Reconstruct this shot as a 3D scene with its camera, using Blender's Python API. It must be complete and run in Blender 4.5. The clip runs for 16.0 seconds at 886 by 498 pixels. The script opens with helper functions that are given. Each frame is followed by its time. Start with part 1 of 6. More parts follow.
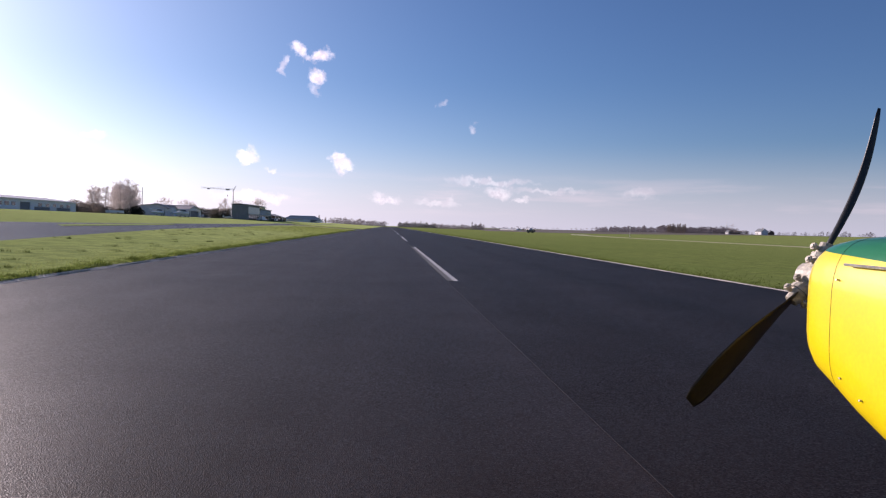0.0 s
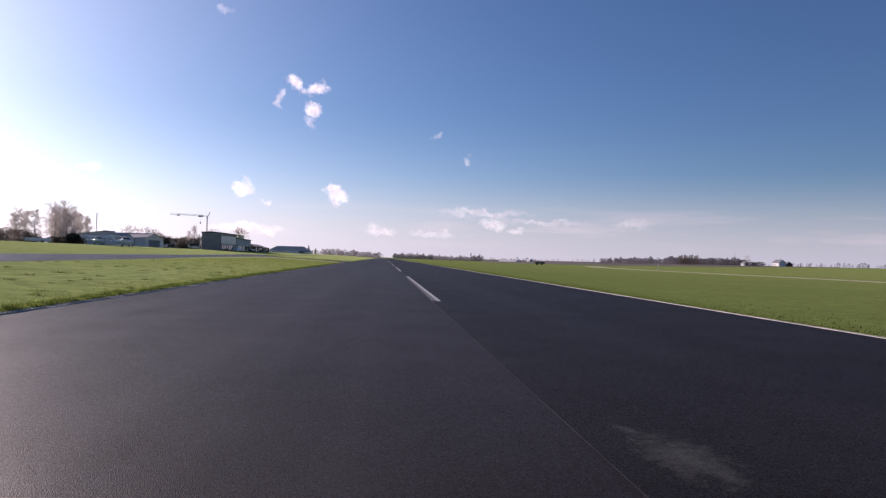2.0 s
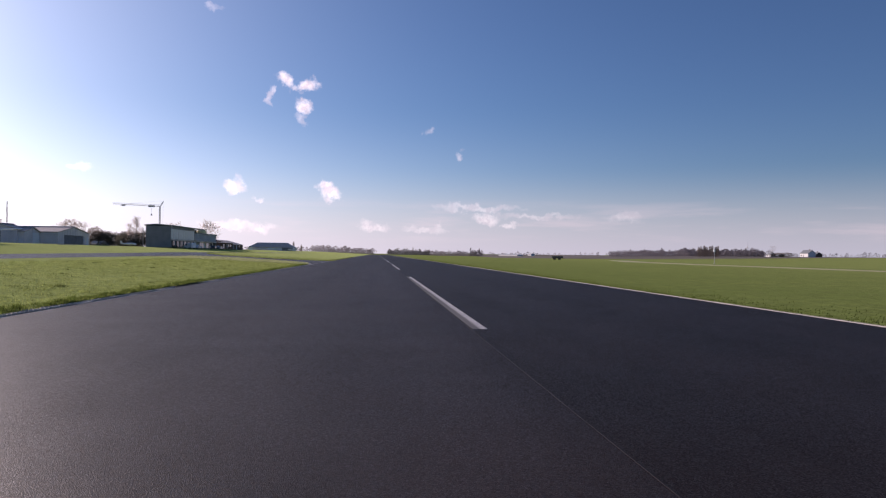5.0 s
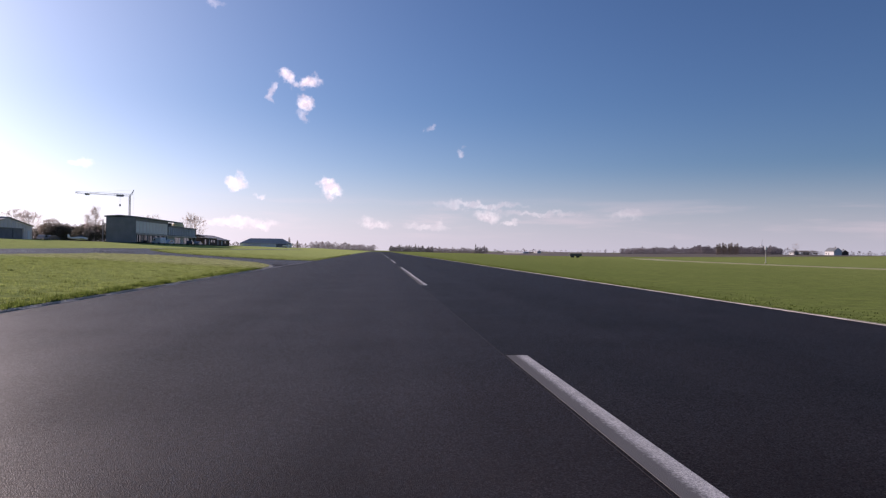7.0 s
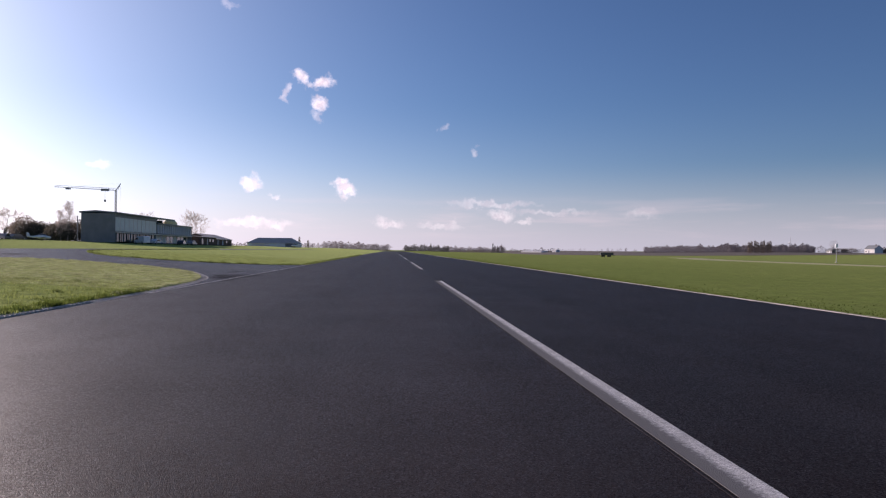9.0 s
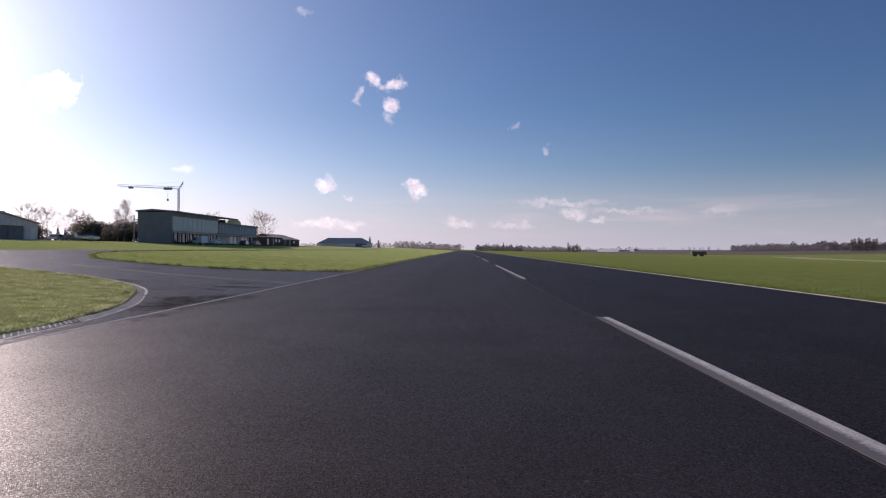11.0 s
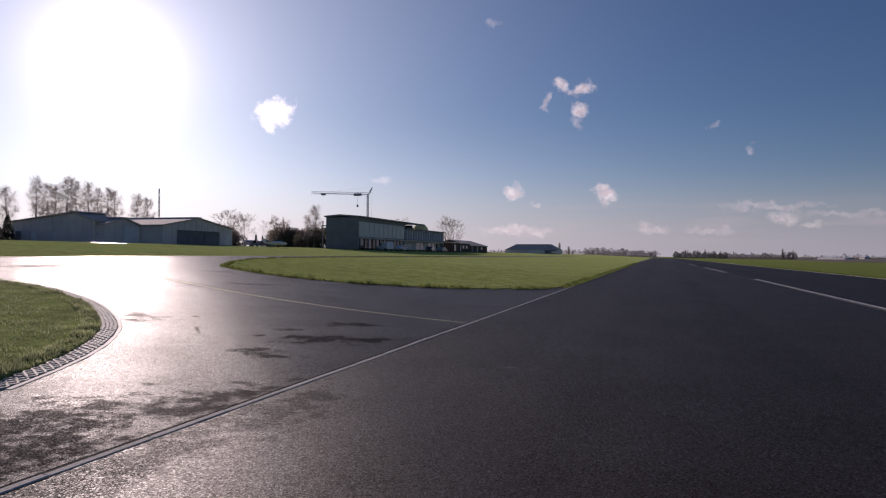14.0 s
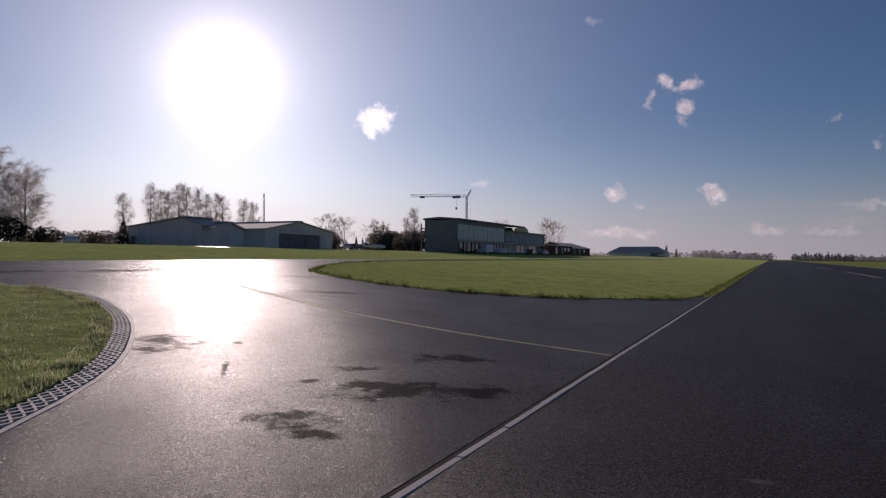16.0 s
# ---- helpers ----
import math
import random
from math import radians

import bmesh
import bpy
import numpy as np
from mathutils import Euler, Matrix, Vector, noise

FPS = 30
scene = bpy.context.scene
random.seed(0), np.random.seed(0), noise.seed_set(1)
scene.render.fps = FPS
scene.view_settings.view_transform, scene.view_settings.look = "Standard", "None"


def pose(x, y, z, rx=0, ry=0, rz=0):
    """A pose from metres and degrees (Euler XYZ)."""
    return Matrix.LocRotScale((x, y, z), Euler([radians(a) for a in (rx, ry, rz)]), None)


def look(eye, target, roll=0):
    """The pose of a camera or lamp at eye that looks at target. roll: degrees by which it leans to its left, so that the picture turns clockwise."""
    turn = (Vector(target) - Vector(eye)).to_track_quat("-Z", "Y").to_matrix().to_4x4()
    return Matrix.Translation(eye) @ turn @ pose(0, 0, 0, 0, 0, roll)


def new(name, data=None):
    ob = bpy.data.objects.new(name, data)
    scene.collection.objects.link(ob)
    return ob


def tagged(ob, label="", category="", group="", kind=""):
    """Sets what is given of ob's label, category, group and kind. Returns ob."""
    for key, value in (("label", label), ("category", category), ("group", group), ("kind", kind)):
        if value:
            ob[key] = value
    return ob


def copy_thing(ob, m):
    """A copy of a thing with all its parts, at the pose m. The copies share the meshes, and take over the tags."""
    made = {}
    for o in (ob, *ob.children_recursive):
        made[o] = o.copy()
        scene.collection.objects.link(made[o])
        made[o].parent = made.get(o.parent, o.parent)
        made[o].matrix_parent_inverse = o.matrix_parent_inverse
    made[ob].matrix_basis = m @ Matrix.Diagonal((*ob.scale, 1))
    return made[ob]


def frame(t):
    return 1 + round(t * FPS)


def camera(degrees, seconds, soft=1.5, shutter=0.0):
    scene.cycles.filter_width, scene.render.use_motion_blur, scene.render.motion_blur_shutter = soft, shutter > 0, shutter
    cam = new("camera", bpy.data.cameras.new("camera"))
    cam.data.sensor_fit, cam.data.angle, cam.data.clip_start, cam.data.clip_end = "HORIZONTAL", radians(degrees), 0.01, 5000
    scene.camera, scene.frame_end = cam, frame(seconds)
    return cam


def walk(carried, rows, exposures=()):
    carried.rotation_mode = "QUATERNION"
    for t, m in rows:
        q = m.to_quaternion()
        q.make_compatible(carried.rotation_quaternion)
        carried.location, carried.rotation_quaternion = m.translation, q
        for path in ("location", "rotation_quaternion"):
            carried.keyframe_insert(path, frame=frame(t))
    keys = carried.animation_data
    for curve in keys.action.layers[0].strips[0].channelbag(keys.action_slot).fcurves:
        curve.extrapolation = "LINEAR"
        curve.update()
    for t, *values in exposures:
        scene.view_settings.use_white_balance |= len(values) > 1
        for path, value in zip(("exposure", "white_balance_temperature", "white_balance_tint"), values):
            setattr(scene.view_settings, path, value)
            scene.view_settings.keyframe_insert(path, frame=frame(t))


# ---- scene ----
cam = camera(66.3, 16.0, soft=1.2)
PATH = [
    (0.0, pose(-1.839, -47.312, 1.499, 88.15, -1.43, -4.61)),
    (0.5, pose(-2.012, -35.830, 1.499, 88.99, -1.24, -4.68)),
    (1.0, pose(-1.910, -24.461, 1.499, 89.82, -1.36, -4.82)),
    (1.5, pose(-1.831, -13.247, 1.499, 90.24, -1.50, -5.07)),
    (2.0, pose(-1.914, -2.173, 1.499, 90.80, -1.38, -5.05)),
    (2.5, pose(-2.073, 8.622, 1.499, 90.82, -1.09, -4.86)),
    (3.0, pose(-2.117, 19.052, 1.499, 90.62, -0.76, -4.59)),
    (3.5, pose(-2.160, 29.158, 1.499, 90.39, -0.52, -4.72)),
    (4.0, pose(-2.180, 39.035, 1.499, 90.42, -0.55, -5.37)),
    (6.5, pose(-1.893, 84.314, 1.499, 90.31, -0.56, -5.66)),
    (7.0, pose(-2.019, 92.138, 1.499, 90.16, -0.68, -5.49)),
    (7.5, pose(-2.091, 99.530, 1.499, 90.18, -0.63, -5.38)),
    (8.0, pose(-2.181, 106.788, 1.499, 90.13, -0.58, -5.13)),
    (10.5, pose(-2.764, 132.535, 1.499, 90.08, -0.25, -0.54)),
    (11.0, pose(-3.103, 136.583, 1.499, 90.03, -0.19, 1.69)),
    (11.5, pose(-3.198, 140.275, 1.499, 89.96, -0.09, 3.78)),
    (12.0, pose(-3.639, 143.197, 1.499, 90.05, -0.15, 6.39)),
    (12.5, pose(-4.371, 145.725, 1.499, 90.21, -0.19, 9.08)),
    (13.0, pose(-4.949, 147.645, 1.499, 90.38, -0.05, 11.74)),
    (13.5, pose(-5.636, 149.704, 1.499, 90.39, -0.12, 14.56)),
    (14.0, pose(-6.364, 151.437, 1.499, 90.52, -0.34, 17.44)),
    (14.5, pose(-7.037, 152.925, 1.499, 90.51, -0.27, 20.12)),
    (15.0, pose(-7.492, 153.940, 1.499, 90.66, -0.22, 22.47)),
    (15.5, pose(-7.905, 154.753, 1.499, 90.69, -0.19, 24.34)),
    (16.0, pose(-8.167, 155.341, 1.499, 90.74, -0.25, 25.76)),
]
walk(cam, PATH, [(0.0, 0.14, 6980, 30), (3.5, 0.02, 7140, 31), (7.0, 0.0, 7140, 31), (9.5, -0.04, 7130, 30), (11.0, -0.18, 7130, 30), (13.0, -0.57, 7150, 30), (16.0, -1.0, 7250, 30)])

# ---- sky and sun ----
SUN_AZ, SUN_EL = 43.7, 14.3          # degrees to the left of the runway heading, above the horizon


def heading(az, el):
    a, e = radians(az), radians(el)
    return Vector((-math.sin(a) * math.cos(e), math.cos(a) * math.cos(e), math.sin(e)))


world = bpy.data.worlds.new("sky")
scene.world = world
world.use_nodes = True
wt = world.node_tree
WN = wt.nodes.new


def wmath(op, a, b=None, c=None, clamp=False):
    n = WN("ShaderNodeMath")
    n.operation, n.use_clamp = op, clamp
    for i, v in enumerate((a, b, c)):
        if v is None:
            continue
        if isinstance(v, (int, float)):
            n.inputs[i].default_value = v
        else:
            wt.links.new(v, n.inputs[i])
    return n.outputs[0]


def wdot(vec, const):
    n = WN("ShaderNodeVectorMath")
    n.operation = "DOT_PRODUCT"
    wt.links.new(vec, n.inputs[0])
    n.inputs[1].default_value = const
    return n.outputs["Value"]


def wmix(fac, a, b):
    n = WN("ShaderNodeMix")
    n.data_type = "RGBA"
    for sock, v in ((n.inputs[0], fac), (n.inputs[6], a), (n.inputs[7], b)):
        if isinstance(v, tuple):
            sock.default_value = (*v, 1)
        elif isinstance(v, (int, float)):
            sock.default_value = v
        else:
            wt.links.new(v, sock)
    return n.outputs[2]


def wnoise(vec, scale, detail=4.0, rough=0.55, squash=1.0):
    if squash != 1.0:
        m = WN("ShaderNodeMapping")
        m.inputs["Scale"].default_value = (1, 1, squash)
        wt.links.new(vec, m.inputs["Vector"])
        vec = m.outputs[0]
    n = WN("ShaderNodeTexNoise")
    n.inputs["Scale"].default_value, n.inputs["Detail"].default_value = scale, detail
    n.inputs["Roughness"].default_value = rough
    wt.links.new(vec, n.inputs["Vector"])
    return n.outputs[0]


def wramp(value, lo, hi, out_lo=0.0, out_hi=1.0):
    n = WN("ShaderNodeMapRange")
    n.interpolation_type = "SMOOTHSTEP"
    wt.links.new(value, n.inputs[0])
    for i, v in enumerate((lo, hi, out_lo, out_hi)):
        n.inputs[i + 1].default_value = v
    return n.outputs[0]


sky = WN("ShaderNodeTexSky")
sky.sky_type, sky.sun_disc = "NISHITA", False
sky.sun_elevation, sky.sun_rotation = radians(SUN_EL), radians(-SUN_AZ)
sky.air_density, sky.dust_density, sky.ozone_density = 1.0, 0.35, 4.0
direction = WN("ShaderNodeTexCoord").outputs["Generated"]
up_z = wdot(direction, (0, 0, 1))
tint = WN("ShaderNodeMix")
tint.data_type, tint.blend_type = "RGBA", "MULTIPLY"
tint.inputs[0].default_value, tint.inputs[7].default_value = 1.0, (0.70, 0.96, 1.18, 1)
wt.links.new(sky.outputs[0], tint.inputs[6])
colour = tint.outputs[2]
# pale haze towards the horizon
haze = wramp(up_z, -0.02, 0.13, 0.95, 0.0)
colour = wmix(haze, colour, (5.6, 6.4, 7.8))
# stretched veil of cloud low over the fields
streak = wnoise(direction, 5.0, 5.0, 0.55, 9.0)
veil = wmath("MULTIPLY", wramp(streak, 0.46, 0.70, 0.0, 0.40), wmath("MULTIPLY", wramp(up_z, 0.012, 0.03), wramp(up_z, 0.05, 0.085, 1.0, 0.0)))
colour = wmix(veil, colour, (7.6, 7.5, 8.4))
# small fair-weather clouds: heading, height, half width, half height (degrees), density
CLOUDS = [
    (31.3, 11.6, 1.75, 1.35, 1.0), (31.9, 10.6, 0.9, 0.8, 0.8), (7.75, 14.0, 0.75, 0.7, 0.85), (7.0, 13.5, 0.5, 0.35, 0.5),
    (5.85, 13.6, 1.05, 0.8, 0.95), (6.2, 11.9, 0.85, 0.7, 0.9), (6.3, 10.9, 0.4, 0.6, 0.35), (8.9, 12.8, 0.35, 0.75, 0.45),
    (11.5, 5.3, 1.0, 0.85, 0.8), (4.2, 5.5, 0.9, 0.5, 0.8), (3.8, 5.0, 1.1, 0.8, 0.9), (-4.0, 10.4, 0.4, 0.35, 0.25),
    (-6.8, 8.3, 0.5, 0.4, 0.32), (-9.2, 3.0, 1.3, 0.7, 0.42), (-11.2, 2.3, 0.9, 0.35, 0.35), (-8.6, 3.9, 4.6, 0.40, 0.30),
    (-13.5, 3.2, 3.4, 0.3, 0.22), (-20.5, 3.1, 1.9, 0.45, 0.18), (22.6, 6.3, 1.0, 0.45, 0.25), (12.0, 2.1, 2.4, 0.6, 0.5),
    (9.6, 1.9, 1.5, 0.5, 0.4), (13.2, 19.0, 0.8, 0.4, 0.22), (9.9, 4.5, 0.4, 0.3, 0.4), (0.2, 2.3, 1.3, 0.5, 0.35),
    (-4.2, 2.1, 2.2, 0.4, 0.25),
]
ragged = WN("ShaderNodeTexNoise")
ragged.inputs["Scale"].default_value, ragged.inputs["Detail"].default_value = 34.0, 7.0
ragged.inputs["Roughness"].default_value = 0.62
wt.links.new(direction, ragged.inputs["Vector"])
shift = WN("ShaderNodeVectorMath")
shift.operation = "MULTIPLY_ADD"
wt.links.new(ragged.outputs["Color"], shift.inputs[0])
shift.inputs[1].default_value = (0.044, 0.044, 0.044)
wt.links.new(direction, shift.inputs[2])
recentre = WN("ShaderNodeVectorMath")
recentre.operation = "SUBTRACT"
wt.links.new(shift.outputs[0], recentre.inputs[0])
recentre.inputs[1].default_value = (0.022, 0.022, 0.022)
frayed = recentre.outputs[0]
puff = wnoise(direction, 75.0, 6.0, 0.62)
cover = None
for az, el, hw, hh, dense in CLOUDS:
    mid = heading(az, el)
    side = heading(az - 90, 0)
    top = side.cross(mid)
    x = wdot(frayed, tuple(side / math.tan(radians(hw))))
    y = wdot(frayed, tuple(top / math.tan(radians(hh))))
    r2 = wmath("ADD", wmath("MULTIPLY", x, x), wmath("MULTIPLY", y, y))
    front = wramp(wdot(direction, tuple(mid)), 0.9, 0.95)
    body = wmath("MULTIPLY", wramp(wmath("ADD", r2, wmath("MULTIPLY", puff, 2.2)), 0.55, 2.25, dense, 0.0), front)
    cover = body if cover is None else wmath("MAXIMUM", cover, body)
shade = wmix(wramp(puff, 0.40, 0.62), (10.4, 9.8, 10.8), (22.0, 21.2, 21.6))
near_sun = wdot(direction, tuple(heading(SUN_AZ, SUN_EL)))
away = wmath("SUBTRACT", near_sun, 1.0)
shade = wmix(wmath("EXPONENT", wmath("MULTIPLY", away, 20.0)), shade, (42.0, 41.0, 41.5))
colour = wmix(cover, colour, shade)
# bright hazy ring round the sun
core, glow, veil_glow, wide = [wmath("MULTIPLY", wmath("EXPONENT", wmath("MULTIPLY", away, k)), amp) for k, amp in ((560.0, 0.55), (95.0, 0.16), (22.0, 0.06), (9.0, 0.112))]
add = WN("ShaderNodeMix")
add.data_type, add.blend_type = "RGBA", "ADD"
add.inputs[0].default_value = 1.0
wt.links.new(colour, add.inputs[6])
wt.links.new(wmix(wmath("ADD", veil_glow, wmath("ADD", glow, core)), (0, 0, 0), (40.0, 39.0, 40.5)), add.inputs[7])
colour = add.outputs[2]
low_glow = wmath("MULTIPLY", wmath("EXPONENT", wmath("MULTIPLY", away, 3.5)), wramp(up_z, -0.02, 0.22, 0.140, 0.0))
for amount, hue in ((wide, (33.0, 38.0, 43.5)), (low_glow, (43.0, 39.5, 42.0))):
    more = WN("ShaderNodeMix")
    more.data_type, more.blend_type = "RGBA", "ADD"
    more.inputs[0].default_value = 1.0
    wt.links.new(colour, more.inputs[6])
    wt.links.new(wmix(amount, (0, 0, 0), hue), more.inputs[7])
    colour = more.outputs[2]
back = wt.nodes["Background"]
wt.links.new(colour, back.inputs[0])
back.inputs[1].default_value = 0.082

lamp = bpy.data.lights.new("sun", "SUN")
lamp.energy, lamp.angle, lamp.color = 5.0, radians(0.55), (1.0, 0.96, 0.92)
sun = new("sun", lamp)
sun.matrix_world = look(heading(SUN_AZ, SUN_EL) * 100, (0, 0, 0))


# ---- materials ----
def material(name, a, b=None, scale=1.0, rough=0.8, bump=0.0, bump_scale=40.0, metal=0.0, fine=None, rough_b=None, stretch=None, random_tint=0.0, specular=0.5, stones=False):
    """Two tones mixed by a large noise, a fine grain over it, and a relief."""
    m = bpy.data.materials.new(name)
    m.use_nodes = True
    nt = m.node_tree
    p = nt.nodes["Principled BSDF"]
    p.inputs["Roughness"].default_value, p.inputs["Metallic"].default_value = rough, metal
    p.inputs["Specular IOR Level"].default_value = specular
    p.inputs["Base Color"].default_value = (*a, 1)
    if b is None:
        return m
    tc = nt.nodes.new("ShaderNodeTexCoord")
    vec = tc.outputs["Object"]
    if stretch:
        mp = nt.nodes.new("ShaderNodeMapping")
        mp.inputs["Scale"].default_value = stretch
        nt.links.new(vec, mp.inputs[0])
        vec = mp.outputs[0]
    big = nt.nodes.new("ShaderNodeTexNoise")
    big.inputs["Scale"].default_value, big.inputs["Detail"].default_value = scale, 5.0
    big.inputs["Roughness"].default_value = 0.6
    nt.links.new(vec, big.inputs["Vector"])
    ramp = nt.nodes.new("ShaderNodeMapRange")
    for i, v in enumerate((0.36, 0.64, 0.0, 1.0)):
        ramp.inputs[i + 1].default_value = v
    nt.links.new(big.outputs[0], ramp.inputs[0])
    mix = nt.nodes.new("ShaderNodeMix")
    mix.data_type = "RGBA"
    nt.links.new(ramp.outputs[0], mix.inputs[0])
    mix.inputs[6].default_value, mix.inputs[7].default_value = (*a, 1), (*b, 1)
    out = mix.outputs[2]
    grain = nt.nodes.new("ShaderNodeTexNoise")
    grain.inputs["Scale"].default_value, grain.inputs["Detail"].default_value = bump_scale, 3.0
    nt.links.new(tc.outputs["Object"], grain.inputs["Vector"])
    grain_out, relief = grain.outputs[0], grain.outputs[0]
    if stones:
        cells = nt.nodes.new("ShaderNodeTexVoronoi")
        cells.inputs["Scale"].default_value = bump_scale
        nt.links.new(tc.outputs["Object"], cells.inputs["Vector"])
        relief = cells.outputs["Distance"]
        split = nt.nodes.new("ShaderNodeSeparateColor")
        nt.links.new(cells.outputs["Color"], split.inputs[0])
        grain_out = split.outputs[0]
    if fine:
        g = nt.nodes.new("ShaderNodeMapRange")
        for i, v in enumerate((0.3, 0.7, 1.0 - fine, 1.0 + fine)):
            g.inputs[i + 1].default_value = v
        nt.links.new(grain_out, g.inputs[0])
        mul = nt.nodes.new("ShaderNodeVectorMath")
        mul.operation = "SCALE"
        nt.links.new(out, mul.inputs[0])
        nt.links.new(g.outputs[0], mul.inputs["Scale"])
        out = mul.outputs[0]
    if random_tint:
        info = nt.nodes.new("ShaderNodeObjectInfo")
        g = nt.nodes.new("ShaderNodeMapRange")
        for i, v in enumerate((0.0, 1.0, 1.0 - random_tint, 1.0 + random_tint)):
            g.inputs[i + 1].default_value = v
        nt.links.new(info.outputs["Random"], g.inputs[0])
        mul = nt.nodes.new("ShaderNodeVectorMath")
        mul.operation = "SCALE"
        nt.links.new(out, mul.inputs[0])
        nt.links.new(g.outputs[0], mul.inputs["Scale"])
        out = mul.outputs[0]
    nt.links.new(out, p.inputs["Base Color"])
    if rough_b is not None:
        g = nt.nodes.new("ShaderNodeMapRange")
        for i, v in enumerate((0.0, 1.0, rough, rough_b)):
            g.inputs[i + 1].default_value = v
        nt.links.new(ramp.outputs[0], g.inputs[0])
        nt.links.new(g.outputs[0], p.inputs["Roughness"])
    if bump:
        bp = nt.nodes.new("ShaderNodeBump")
        bp.inputs["Strength"].default_value, bp.inputs["Distance"].default_value = bump, 0.01
        nt.links.new(relief, bp.inputs["Height"])
        nt.links.new(bp.outputs[0], p.inputs["Normal"])
    return m


def worn_stretch(nt, vec, smooth):
    """The surface is finer where it is newer, and coarse and open-pored by the taxiway mouth."""
    sep = nt.nodes.new("ShaderNodeSeparateXYZ")
    nt.links.new(vec, sep.inputs[0])
    r = nt.nodes.new("ShaderNodeMapRange")
    for i, v in enumerate((95.0, 150.0, smooth, 1.0)):
        r.inputs[i + 1].default_value = v
    nt.links.new(sep.outputs["Y"], r.inputs[0])
    return r.outputs[0]


def facets(m, tilt, scale, smooth=1.0):
    """Crushed stone in the surface: every grain leans its own way."""
    nt = m.node_tree
    p = nt.nodes["Principled BSDF"]
    tc = nt.nodes.new("ShaderNodeTexCoord")
    total = p.inputs["Normal"].links[0].from_socket
    worn = worn_stretch(nt, tc.outputs["Object"], smooth)
    for k, s in ((1.0, scale), (0.7, scale * 2.3)):
        cells = nt.nodes.new("ShaderNodeTexVoronoi")
        cells.inputs["Scale"].default_value = s
        nt.links.new(tc.outputs["Object"], cells.inputs["Vector"])
        lean = nt.nodes.new("ShaderNodeVectorMath")
        lean.operation = "SUBTRACT"
        nt.links.new(cells.outputs["Color"], lean.inputs[0])
        lean.inputs[1].default_value = (0.5, 0.5, 0.5)
        much = nt.nodes.new("ShaderNodeVectorMath")
        much.operation = "SCALE"
        nt.links.new(lean.outputs[0], much.inputs[0])
        nt.links.new(worn, much.inputs["Scale"])
        add = nt.nodes.new("ShaderNodeVectorMath")
        add.operation = "MULTIPLY_ADD"
        nt.links.new(much.outputs[0], add.inputs[0])
        add.inputs[1].default_value = (tilt * k, tilt * k, 0.0)
        nt.links.new(total, add.inputs[2])
        total = add.outputs[0]
    unit = nt.nodes.new("ShaderNodeVectorMath")
    unit.operation = "NORMALIZE"
    nt.links.new(total, unit.inputs[0])
    nt.links.new(unit.outputs[0], p.inputs["Normal"])


